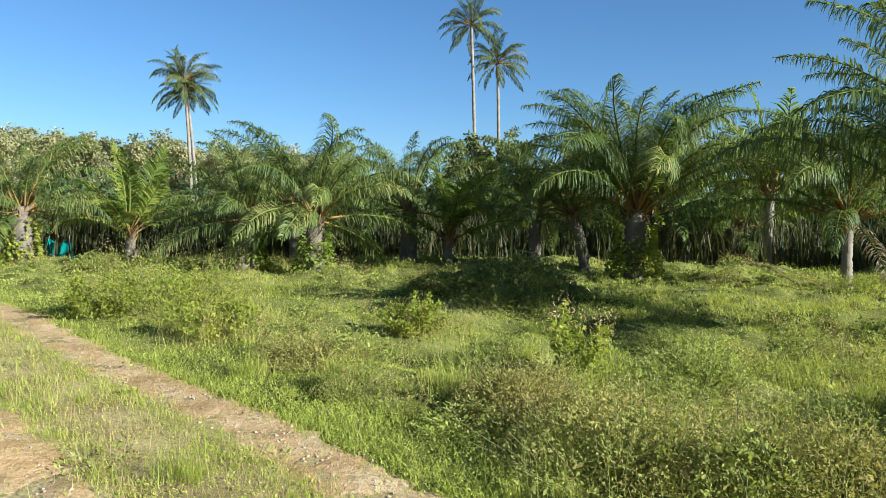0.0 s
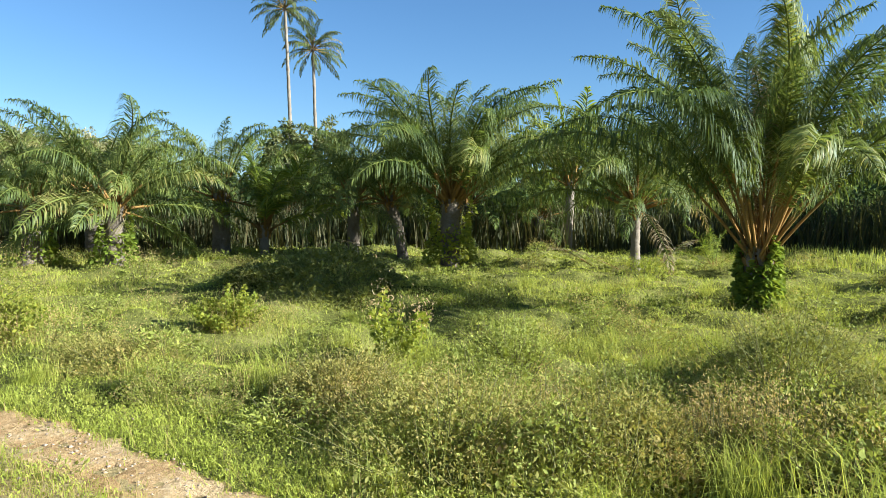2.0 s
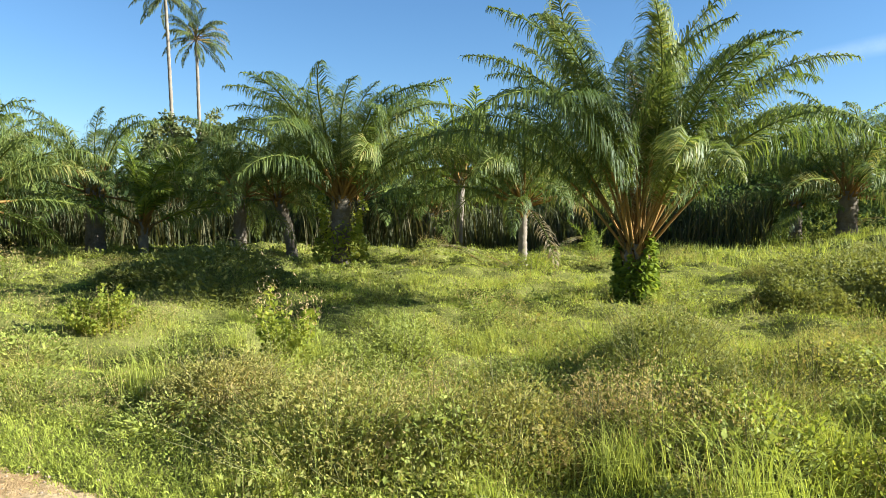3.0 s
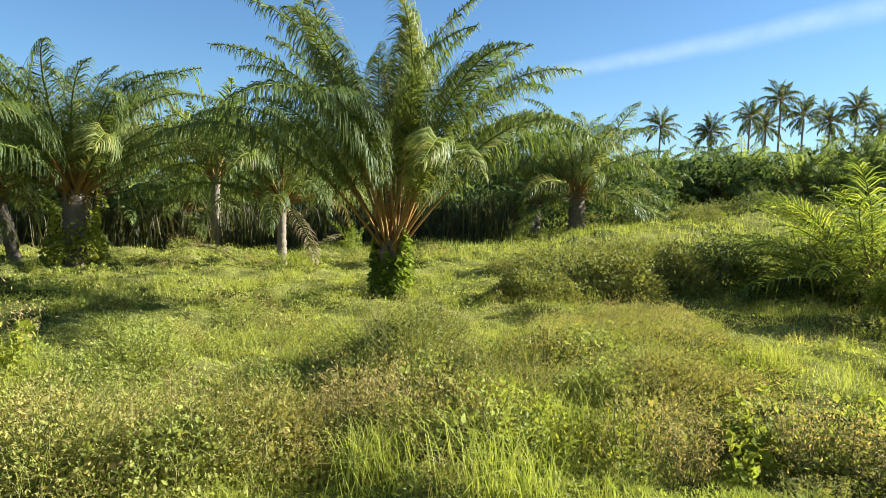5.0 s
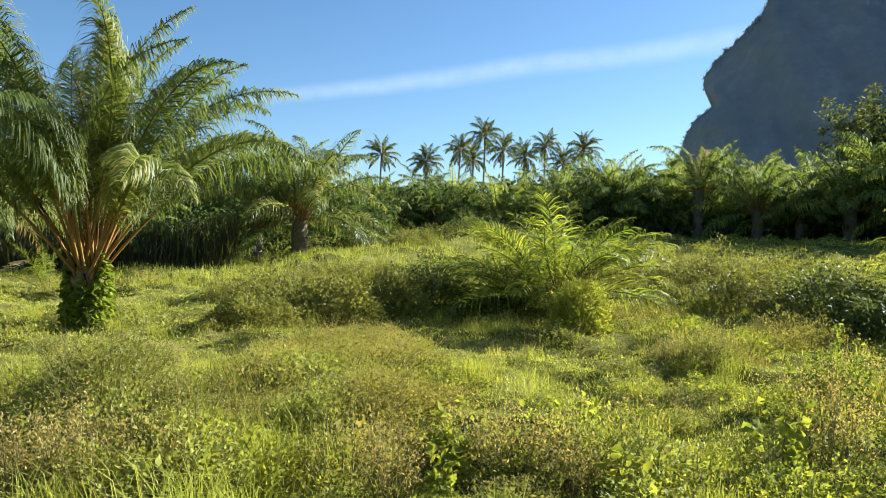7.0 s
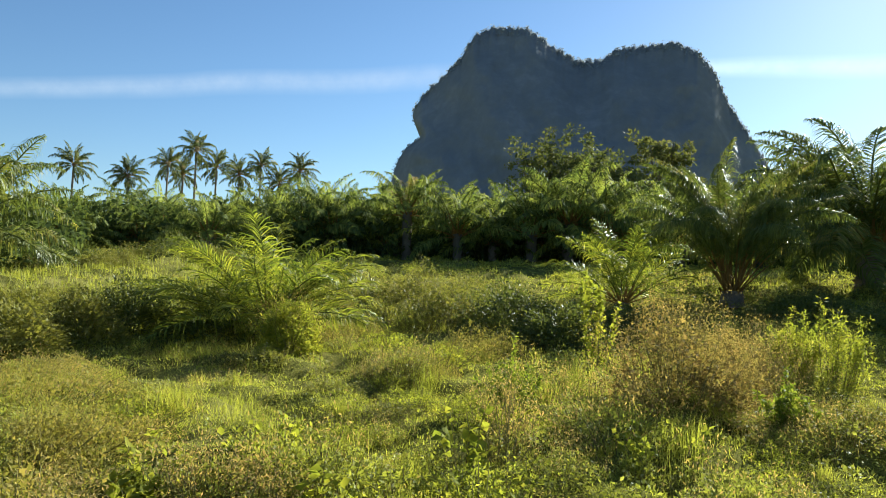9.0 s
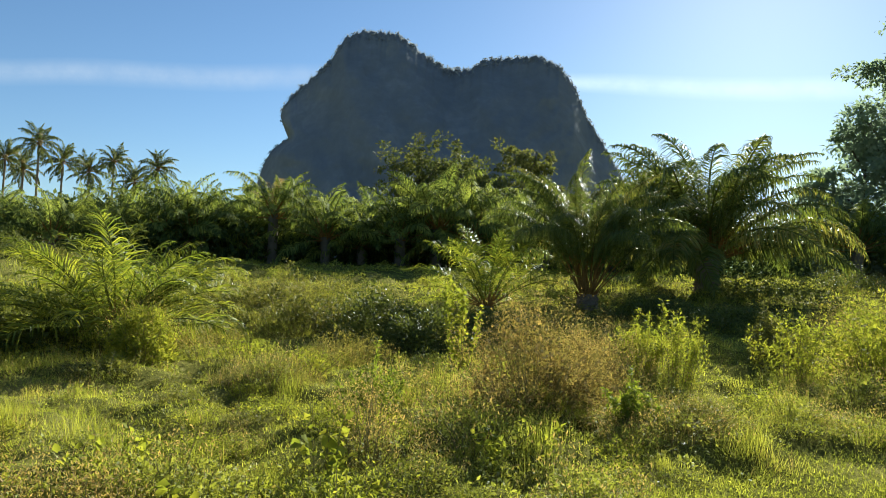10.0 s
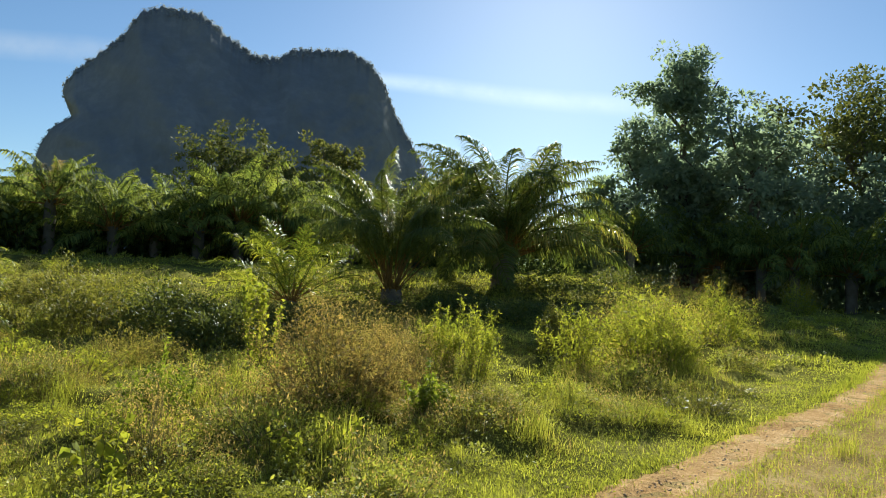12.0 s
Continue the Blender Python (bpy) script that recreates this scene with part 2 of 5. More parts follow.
def blades_at(p, lean, length, width):
    """Grass blades: a bent strip of a quad and a tip, as three triangles."""
    n = len(p)
    az = rng.uniform(0, 2 * np.pi, n)
    out = np.stack([np.cos(az), np.sin(az), np.zeros(n)], -1)
    side = np.stack([-np.sin(az), np.cos(az), np.zeros(n)], -1) * np.broadcast_to(width, n)[:, None] * 0.5
    length, lean = np.broadcast_to(length, n)[:, None], np.broadcast_to(lean, n)[:, None]
    up = np.array([[0, 0, 1.0]])
    mid = p + (up * 0.55 + out * lean * 0.25) * length
    tip = p + (up * (1.0 - 0.35 * lean) + out * lean * 0.8) * length
    v = np.stack([p - side, p + side, mid + side * 0.8, mid - side * 0.8, tip], 1).reshape(-1, 3)
    q = np.arange(n)[:, None] * 5
    return v, np.concatenate([q + np.array([[0, 1, 2]]), q + np.array([[0, 2, 3]]), q + np.array([[3, 2, 4]])], 1).reshape(-1, 3)


def thin_blades_at(p, lean, length, width):
    """Thin grass blades, one leaning triangle each."""
    n = len(p)
    az = rng.uniform(0, 2 * np.pi, n)
    out = np.stack([np.cos(az), np.sin(az), np.zeros(n)], -1)
    side = np.stack([-np.sin(az), np.cos(az), np.zeros(n)], -1) * np.broadcast_to(width, n)[:, None] * 0.5
    length, lean = np.broadcast_to(length, n)[:, None], np.broadcast_to(lean, n)[:, None]
    tip = p + (np.array([[0, 0, 1.0]]) * (1.0 - 0.35 * np.minimum(lean, 1.6)) + out * lean * 0.6) * length
    v = np.stack([p - side, p + side, tip], 1).reshape(-1, 3)
    return v, np.arange(3 * n).reshape(-1, 3)


# ---- terrain ----
def soft(a, b, v):
    t = np.clip((np.asarray(v, float) - a) / (b - a), 0, 1)
    return t * t * (3 - 2 * t)


BUMPS = [  # x, y, radius along x, radius along y, height
    (1.25, 12.4, 1.4, 1.0, 0.55), (-1.2, 12.6, 1.6, 0.7, 0.15), (2.7, 4.75, 0.45, 0.3, -0.25),
    (4.3, 5.1, 0.7, 0.5, 0.22), (8.2, 7.6, 1.4, 0.8, 0.03), (7.2, 4.5, 1.3, 0.4, 0.12), (8.0, -2.3, 0.9, 0.7, 0.2),
    (-4.5, 11.2, 1.6, 1.0, 0.2), (11.5, 6.9, 2.0, 0.7, 0.2), (15.5, -0.5, 1.6, 1.2, 0.2),
    (20.0, 14.0, 3.0, 1.4, 0.35), (28.0, 13.0, 6.0, 1.6, 0.5), (10.6, -8.5, 1.2, 0.8, 0.15),
]


LATTICE = np.random.default_rng(31).random((128, 128))


def patchy(x, y, size, k=0):
    """Smooth random patches of about that size in metres, from 0 to 1."""
    u, w = np.asarray(x, float) / size + 17.3 * k + 900, np.asarray(y, float) / size + 9.1 * k + 900
    i, j = np.floor(u).astype(int), np.floor(w).astype(int)
    a, b = u - i, w - j
    a, b = a * a * (3 - 2 * a), b * b * (3 - 2 * b)
    i0, j0, i1, j1 = i % 128, j % 128, (i + 1) % 128, (j + 1) % 128
    return (LATTICE[i0, j0] * (1 - a) + LATTICE[i1, j0] * a) * (1 - b) + (LATTICE[i0, j1] * (1 - a) + LATTICE[i1, j1] * a) * b


def weedy(x, y):
    """Where the sward is tall and tangled (1) and where it is short turf (0)."""
    n = 0.4 * patchy(x, y, 2.6, 1) + 0.36 * patchy(x, y, 0.9, 2) + 0.24 * patchy(x, y, 0.38, 3)
    return soft(0.44, 0.64, n)


def height(x, y):
    x, y = np.asarray(x, float), np.asarray(y, float)
    r, az = np.hypot(x, y), np.degrees(np.arctan2(x, y))
    z = 1.75 * soft(12, 46, r) * soft(34, 62, az) * (1 - soft(122, 143, az))
    for bx, by, rx, ry, h in BUMPS:
        z = z + h * np.exp(-((x - bx) / rx) ** 2 - ((y - by) / ry) ** 2)
    off = np.abs(rut_offset(x, y))
    rough = soft(0.6, 2.0, off)
    z = z + rough * (0.16 * (patchy(x, y, 1.5, 4) - 0.5) + 0.19 * (patchy(x, y, 0.62, 5) - 0.5) + 0.1 * (patchy(x, y, 0.27, 6) - 0.5)) * (1 + r / 40)
    return z


TRACK = np.array([(-26.0, 31.0), (-15.0, 19.4), (-6.75, 10.95), (-3.6, 7.53), (-2.0, 5.92), (-0.3, 4.04), (1.6, 1.5), (3.2, -0.9),
                  (4.6, -3.5), (6.0, -6.4), (8.1, -10.6), (10.5, -14.6), (19.0, -28.0), (31.0, -45.0)])


def smooth_line(pts, n):
    """A smooth curve through the points."""
    pts = np.asarray(pts, float)
    p = np.concatenate([2 * pts[:1] - pts[1:2], pts, 2 * pts[-1:] - pts[-2:-1]])
    out = []
    for i in range(len(pts) - 1):
        a, b, c, d = p[i:i + 4]
        t = np.linspace(0, 1, n, endpoint=False)[:, None]
        out.append(0.5 * (2 * b + (c - a) * t + (2 * a - 5 * b + 4 * c - d) * t ** 2 + (3 * b - a - 3 * c + d) * t ** 3))
    return np.concatenate(out + [pts[-1:]])


RUT = smooth_line(TRACK, 40)
RUT_T = unit(np.gradient(RUT, axis=0))
RUT_N = np.stack([RUT_T[:, 1], -RUT_T[:, 0]], -1)  # towards the camera's side of the field track
if (RUT_N[200] @ (np.array([0.0, 0.0]) - RUT[200])) < 0:
    RUT_N = -RUT_N


def rut_offset(x, y):
    """Signed distance from the middle of the field-side wheel track, positive on the walker's side."""
    x, y = np.asarray(x, float), np.asarray(y, float)
    flat = np.stack([x.ravel(), y.ravel()], -1)
    res = np.empty(len(flat))
    coarse = RUT[::4]
    for i in range(0, len(flat), 20000):
        q = flat[i:i + 20000]
        d2 = ((q[:, None] - coarse[None]) ** 2).sum(-1)
        k = d2.argmin(1)
        res[i:i + 20000] = ((q - coarse[k]) * RUT_N[::4][k]).sum(1)
    return res.reshape(x.shape)


def ground_z(x, y):
    return float(height(x, y))


az_fine = np.radians(np.concatenate([np.linspace(-46, 156, 460), np.linspace(158, 312, 50)]))
rad = np.concatenate([np.linspace(0.002, 1.5, 5, endpoint=False), np.geomspace(1.5, 70, 160, endpoint=False), np.geomspace(70, 4500, 26)])
A, R = np.meshgrid(az_fine, rad)
gx, gy = R * np.sin(A), R * np.cos(A)
gv = np.stack([gx, gy, height(gx, gy)], -1).reshape(-1, 3)
na, nr = len(az_fine), len(rad)
i, j = np.meshgrid(np.arange(nr - 1), np.arange(na), indexing="ij")
gf = np.stack([i * na + j, (i + 1) * na + j, (i + 1) * na + (j + 1) % na, i * na + (j + 1) % na], -1).reshape(-1, 4)
gf = gf[:, ::-1]
hub = np.concatenate([gv, [[0, 0, ground_z(0, 0)]]])
ground = new("ground", mesh_from("ground", hub, gf, M_SOIL, smooth=True))
tagged(ground, "rough grassy field of green and brown soil", "ground", kind="structure")


def wheel_track(offset, half, seed, lift=0.022, hollow=0.012, m=None, relief=0.012, label="wheel track of pale reddish gravelly dirt", ragged=1.0):
    """A worn strip of bare dirt with ragged edges, sunk a little into the verge."""
    r = np.random.default_rng(seed)
    sel = np.linalg.norm(RUT, axis=1) < 45
    line, nrm = RUT[sel] + RUT_N[sel] * offset, RUT_N[sel]
    fine = smooth_line(line[::6], 30)
    nrm = smooth_line(nrm[::6], 30)
    n, cols = len(fine), 13
    s = np.arange(n)

    def wobble():
        w = np.zeros(n)
        for k in range(1, 9):
            w += np.sin(s * r.uniform(0.004, 0.05) + r.uniform(0, 6)) * 0.012 * ragged / k ** 0.3
        spot = r.uniform(0, 50)
        along = np.cumsum(np.linalg.norm(np.gradient(fine, axis=0), axis=1))
        return w + 0.14 * ragged ** 0.5 * (patchy(along, spot, 0.4, 23) - 0.5) + 0.12 * (patchy(along, spot, 0.13, 24) - 0.5)
    left, right = -half + wobble(), half + wobble()
    u = np.linspace(0, 1, cols)
    off = left[:, None] * (1 - u) + right[:, None] * u
    x = fine[:, 0:1] + nrm[:, 0:1] * off
    y = fine[:, 1:2] + nrm[:, 1:2] * off
    crown_ = np.clip(5 * np.minimum(u, 1 - u), 0, 1)[None]
    z = height(x, y) - 0.004 + (lift + 0.004) * crown_ - hollow * np.sin(np.pi * u)[None] + relief * crown_ * (1.6 * (patchy(x, y, 0.2, 21) - 0.5) + patchy(x, y, 0.08, 22) - 0.5)
    v = np.stack([x, y, z], -1).reshape(-1, 3)
    i, j = np.meshgrid(np.arange(n - 1), np.arange(cols - 1), indexing="ij")
    f = np.stack([i * cols + j, i * cols + j + 1, (i + 1) * cols + j + 1, (i + 1) * cols + j], -1).reshape(-1, 4)
    ob = new("road", mesh_from("road", v, f, m or M_DIRT, smooth=True))
    return tagged(ob, label, "dirt road", kind="structure")


wheel_track(0.0, 0.32, 1)
wheel_track(1.5, 0.36, 2)
wheel_track(0.75, 1.15, 3, 0.008, 0.0, M_WORN, 0.0, "worn brown soil between and beside the wheel tracks", 2.0)


def cloud_material(name, strength):
    m, nt, p, out = nodes_of(name)
    at = nt.nodes.new("ShaderNodeAttribute")
    at.attribute_name = "veil"
    n = noise_fac(nt, 0.006, 6.0, 0.65)
    mul = nt.nodes.new("ShaderNodeMath")
    mul.operation = "MULTIPLY"
    nt.links.new(at.outputs["Fac"], mul.inputs[0])
    nt.links.new(n, mul.inputs[1])
    m2 = nt.nodes.new("ShaderNodeMath")
    m2.operation = "MULTIPLY"
    m2.inputs[1].default_value = 0.5
    nt.links.new(mul.outputs[0], m2.inputs[0])
    # The cloud's sunlight is given as emission; the sun lamp doesn't light it.
    clear, veil = nt.nodes.new("ShaderNodeBsdfTransparent"), nt.nodes.new("ShaderNodeEmission")
    veil.inputs[0].default_value, veil.inputs[1].default_value = (0.95, 0.97, 1.0, 1), strength
    ms = nt.nodes.new("ShaderNodeMixShader")
    nt.links.new(m2.outputs[0], ms.inputs[0])
    nt.links.new(clear.outputs[0], ms.inputs[1])
    nt.links.new(veil.outputs[0], ms.inputs[2])
    nt.links.new(ms.outputs[0], out.inputs[0])
    return m


M_CLOUD = cloud_material("thin_cloud", 0.32)
# Stronger emission imitates brighter sunlight on the part near the sun.
M_BRIGHTCLOUD = cloud_material("glowing_cloud", 0.52)
STREAK = [(46.0, 9.6), (50.0, 10.5), (59.3, 11.9), (65.0, 12.7), (70.0, 13.5), (79.0, 14.2), (85.0, 14.8), (96.0, 15.1), (108.0, 15.05), (118.0, 14.2), (128.0, 13.4), (137.0, 12.2)]


# ---- palms ----
def frond_mesh(seed, rise, droop, length, leaf, count, leaf_mat, width=0.035, sweep=0.55, hang=0.5, petiole=0.16, stem=0.03, messy=0.25, sides_up=0.15, simple=False):
    """One pinnate frond growing along +x from the origin: a bent rachis and two rows of hanging leaflets."""
    r = np.random.default_rng(seed)
    n, ns = (10, 3) if simple else (22, 5)
    s = np.linspace(0, 1, n)
    ang = np.radians(rise) - np.radians(droop) * s ** 2.0
    step = length / (n - 1)
    bend = np.radians(r.uniform(-14, 14)) * s ** 1.5
    d = np.stack([np.cos(ang) * np.cos(bend), np.cos(ang) * np.sin(bend), np.sin(ang)], -1)
    path = np.concatenate([[np.zeros(3)], np.cumsum(d[:-1] * step, 0)])
    tv, tf = tube(path, stem * (1 - 0.88 * s) + 0.004, ns)
    tri = np.concatenate([tf[:, [0, 1, 2]], tf[:, [0, 2, 3]]])
    ti = np.where(tri.max(1) < ns * int(petiole * n + 3), 1, 2)
    u = np.repeat(np.linspace(petiole, 0.99, count), 2) + r.normal(0, 0.006, 2 * count)
    u = np.clip(u, petiole * 0.9, 1.0)
    side = np.tile([1.0, -1.0], count)
    keep = r.random(2 * count) > 0.04
    u, side = u[keep], side[keep]
    m = len(u)
    p = np.stack([np.interp(u, s, path[:, k]) for k in range(3)], -1)
    t = unit(np.stack([np.interp(u, s, d[:, k]) for k in range(3)], -1))
    lat = unit(np.cross(t, np.array([[0, 0, 1.0]]) + 1e-4))
    nor = np.cross(lat, t)
    prof = leaf * np.clip(np.sin(np.pi * (0.16 + 0.8 * (u - petiole) / (1 - petiole))), 0.25, 1) * r.uniform(0.8, 1.12, m)
    sw = sweep + 0.5 * ((u - petiole) / (1 - petiole)) ** 3
    way = unit(lat * side[:, None] + t * sw[:, None] + nor * (sides_up + r.normal(0, messy, m))[:, None] + r.normal(0, messy * 0.5, (m, 3)))
    down = np.array([[0, 0, -1.0]])
    h = (hang * r.uniform(0.6, 1.4, m))[:, None]
    w2 = unit(way + down * h * 0.7)
    w3 = unit(way + down * h * 2.0)
    a = p + way * (prof * 0.4)[:, None]
    b = a + w2 * (prof * 0.35)[:, None]
    c = b + w3 * (prof * 0.3)[:, None]
    wd = unit(np.cross(way, nor + r.normal(0, 0.5, (m, 3)))) * (width * 0.5 * r.uniform(0.8, 1.2, m))[:, None]
    lv = np.stack([p - wd * 0.5, p + wd * 0.5, a - wd, a + wd, b - wd * 0.75, b + wd * 0.75, c], 1).reshape(-1, 3)
    q = np.arange(m)[:, None] * 7
    if simple:
        lv = np.stack([p, a - wd, c, a + wd], 1).reshape(-1, 3)
        q = np.arange(m)[:, None] * 4
    lf = np.concatenate([q + np.array([x]) for x in (((0, 1, 3), (1, 2, 3)) if simple else ((0, 1, 3), (0, 3, 2), (2, 3, 5), (2, 5, 4), (4, 5, 6)))], 1).reshape(-1, 3)
    v, f = np.concatenate([tv, lv]), np.concatenate([tri, lf + len(tv)])
    return mesh_from("frond", v, f, [leaf_mat, M_PETIOLE, M_RACHIS], np.concatenate([ti, np.zeros(len(lf), int)]))


def frond_set(seed, rises, **kw):
    return [(rise, frond_mesh(seed + k, rise, droop, **kw)) for k, (rise, droop) in enumerate(rises)]


OIL_SPREAD = [(80, 78), (77, 82), (72, 86), (66, 90), (58, 94), (50, 95), (42, 92), (32, 86), (20, 78), (8, 66), (-8, 50)]
OIL = frond_set(10, OIL_SPREAD, length=4.1, leaf=0.78, count=105, leaf_mat=M_OIL, width=0.022, hang=2.0, messy=0.28, stem=0.04)
OIL_B = frond_set(40, [(r_ - 3, d_ + 8) for r_, d_ in OIL_SPREAD], length=4.2, leaf=0.76, count=95, leaf_mat=M_OIL, width=0.024, hang=2.2, messy=0.3, stem=0.04)
OIL_S = frond_set(210, OIL_SPREAD, length=4.1, leaf=0.76, count=84, leaf_mat=M_OIL, width=0.03, hang=2.0, stem=0.04, messy=0.3)
BIG_OIL = frond_set(230, [(84, 70), (78, 84), (72, 92), (65, 98), (57, 102), (48, 102), (38, 98), (27, 90), (14, 76)], length=4.7, leaf=0.85, count=110, leaf_mat=M_OIL, width=0.036, hang=1.6, stem=0.045, messy=0.24)
UPRIGHT = frond_set(70, [(86, 58), (85, 66), (83, 74), (80, 82), (75, 90), (69, 96), (62, 100), (54, 100)], length=4.7, leaf=0.66, count=165,
                    leaf_mat=M_OIL, width=0.019, hang=1.9, stem=0.022, petiole=0.27, messy=0.24)
COCO = frond_set(100, [(84, 60), (68, 85), (52, 100), (36, 105), (20, 96), (4, 82), (-14, 66), (-34, 50)], length=3.2, leaf=0.62, count=60,
                 leaf_mat=M_COCO, width=0.055, hang=1.5, stem=0.035, sweep=0.8, simple=True)
COCO_FAR = frond_set(110, [(84, 50), (70, 75), (54, 90), (38, 95), (20, 88), (2, 74), (-20, 58), (-44, 40)], length=3.2, leaf=0.75, count=40,
                     leaf_mat=M_COCO, width=0.11, hang=1.2, stem=0.05, sweep=0.8, simple=True)
YOUNG = frond_set(130, [(84, 34), (76, 46), (66, 56), (55, 62), (43, 62), (30, 56), (16, 46)], length=2.8, leaf=0.7, count=40,
                  leaf_mat=M_FAN, width=0.024, hang=0.75, stem=0.018, sweep=0.8, messy=0.18, sides_up=0.35)
YOUNG_COCO = frond_set(150, [(86, 20), (78, 35), (68, 50), (56, 60), (44, 70), (30, 75)], length=2.7, leaf=0.62, count=46,
                       leaf_mat=M_FAN, width=0.04, hang=0.45, stem=0.03, sweep=0.8, messy=0.1)
FAR_OIL = frond_set(170, [(82, 62), (74, 84), (63, 98), (50, 104), (36, 98), (18, 84), (0, 62)], length=4.0, leaf=0.85, count=56,
                    leaf_mat=M_FAROIL, width=0.075, hang=1.3, stem=0.05, messy=0.22, simple=True)
DRY = frond_set(190, [(40, 100), (10, 95), (-30, 50)], length=3.0, leaf=0.5, count=44, leaf_mat=M_DRYFROND, width=0.03, hang=1.2, stem=0.03)


def rough_trunk(h, r0, r1, seed, lean=(0, 0), ring=0.09, sides=12, swell=0.25):
    """A palm trunk with proud rings of old frond bases."""
    r = np.random.default_rng(seed)
    n = max(6, int(h / ring) * 2)
    s = np.linspace(0, 1, n)
    path = np.stack([lean[0] * s ** 1.6, lean[1] * s ** 1.6, h * s - 0.1 * (1 - s)], -1)
    rad_ = r0 + (r1 - r0) * s + r0 * swell * np.exp(-s * h / 0.25)
    rad_ = rad_ * (1 + 0.07 * (np.arange(n) % 2)) * r.uniform(0.96, 1.04, n)
    v, f = tube(path, rad_, sides)
    v = v + r.normal(0, r0 * 0.06, v.shape)
    return v, f, path[-1]


_v, _f = tube([(0, 0, 0), (0.08, 0, 0.12), (0.16, 0, 0.3)], [0.05, 0.045, 0.02], 5)
STUB = mesh_from("frond_stub", _v, _f, M_PETIOLE)


def palm(name, x, y, label, fronds, count, trunk, seed, scale=1.0, lean=(0, 0), trunk_mat=None, turn=0.0, group="", spread=(0.0, 1.0), dry=0, stubs=True, boots=True):
    """trunk: (height, radius at foot, radius at top). Fronds go round by the golden angle, from upright in the heart to hanging outside."""
    r = np.random.default_rng(seed)
    ob = thing(name, x, y, label, "palm tree", group)
    h, r0, r1 = trunk
    v, f, top = rough_trunk(h, r0, r1, seed, lean, *((0.09, 12) if stubs or h < 1 else (0.3, 7)))
    part("trunk", mesh_from("trunk", v, f, trunk_mat or M_TRUNK), ob)
    if stubs:
        for k in range(14):
            a = k * 2.4 + r.uniform(-0.3, 0.3)
            z0 = max(0.05, h - 0.05 - 0.03 * k * min(1, h))
            p0 = Vector(top) * (z0 / max(h, 0.05)) + Vector((math.cos(a), math.sin(a), 0)) * r1 * 0.7
            st = part("frond_stub", STUB, ob)
            st.matrix_basis = Matrix.LocRotScale(p0, Euler((0, 0, a)), (1, 1, r.uniform(0.6, 1.2)))
    for k in range(count):
        q = spread[0] + (spread[1] - spread[0]) * (k + 0.5) / count
        rise, me = fronds[min(len(fronds) - 1, int(q * len(fronds)))]
        fr = part("frond", me, ob)
        a = turn + k * 137.5 + r.uniform(-18, 18)
        sc = scale * r.uniform(0.88, 1.1) * (0.82 if q < 0.08 else 1.0)
        base = Vector(top) + Vector((math.cos(radians(a)), math.sin(radians(a)), 0)) * r1 * 0.6 - Vector((0, 0, 0.22 * q * min(1, h)))
        fr.matrix_basis = Matrix.LocRotScale(base, Euler((radians(r.uniform(-30, 30)), radians(r.uniform(-8, 8)), radians(a))), (sc, sc, sc))
    for k in range(dry):
        fr = part("dry_frond", DRY[k % 3][1], ob, "withered pale brown frond")
        a = r.uniform(0, 360)
        fr.matrix_basis = Matrix.LocRotScale(Vector(top), Euler((0, 0, radians(a))), (scale,) * 3)
    return ob


def vine_on(x, y, h, r0, label, seed, n=900, leaf_mat=None):
    """Climbing leaves wrapped round a trunk, thick at the foot."""
    r = np.random.default_rng(seed)
    ob = thing("climbing_vine", x, y, label, "vine")
    a = r.uniform(0, 2 * np.pi, n)
    z = h * r.random(n) ** 1.1 * (0.82 + 0.25 * np.sin(a * 2 + seed) + 0.15 * np.sin(a * 5 + 2 * seed))
    rr = r0 * (1.0 + 0.5 * np.exp(-z / 0.25) + r.uniform(-0.1, 0.45, n) * (0.6 + 0.4 * np.sin(a * 2 + z * 5)))
    p = np.stack([rr * np.cos(a), rr * np.sin(a), z], -1)
    w = np.stack([np.cos(a), np.sin(a), r.uniform(-1.1, 0.4, n)], -1) + r.normal(0, 0.4, (n, 3))
    sz = r.uniform(0.07, 0.16, n)
    v, f = leaves_at(p, w, sz, sz * 0.85, 0.15)
    tagged(part("leaves", mesh_from("leaves", v, f, leaf_mat or M_VINE), ob), kind="stuff")
    bits = []
    for k in range(7):
        s = np.linspace(0, 1, 12)
        aa = k * 0.9 + s * r.uniform(1, 4)
        bits.append(tube(np.stack([(r0 * 1.04) * np.cos(aa), (r0 * 1.04) * np.sin(aa), s * h], -1), np.full(12, 0.008), 4))
    v, f = joined(bits)
    tagged(part("stem_tangle", mesh_from("stem_tangle", v, f, M_STEM), ob), kind="stuff")
    return ob


OILP = "oil_palm"
palm(OILP, 5.16, 19.05, "large green oil palm with drooping fronds and a vine-clad trunk", OIL, 46, (1.9, 0.24, 0.26), 1, 1.06, spread=(0.0, 0.66), turn=20)
vine_on(5.16, 19.05, 1.75, 0.46, "bright green vine climbing an oil palm trunk", 2, 1300, M_YELLOWLEAF)
big_palm = palm(OILP, 7.58, 9.53, "tall oil palm with orange stalks and upright arching fronds", UPRIGHT, 44, (0.95, 0.19, 0.19), 3, 0.97, spread=(0.0, 1.0), turn=60)
dry_heart = part("dry_frond", frond_mesh(195, 80, 62, length=3.7, leaf=0.55, count=60, leaf_mat=M_DRYFROND, width=0.022, hang=1.4, stem=0.03), big_palm, "withered pale brown frond")
dry_heart.matrix_basis = pose(0, 0, 0.95, 0, 0, -128) @ Matrix.Scale(0.82, 4)
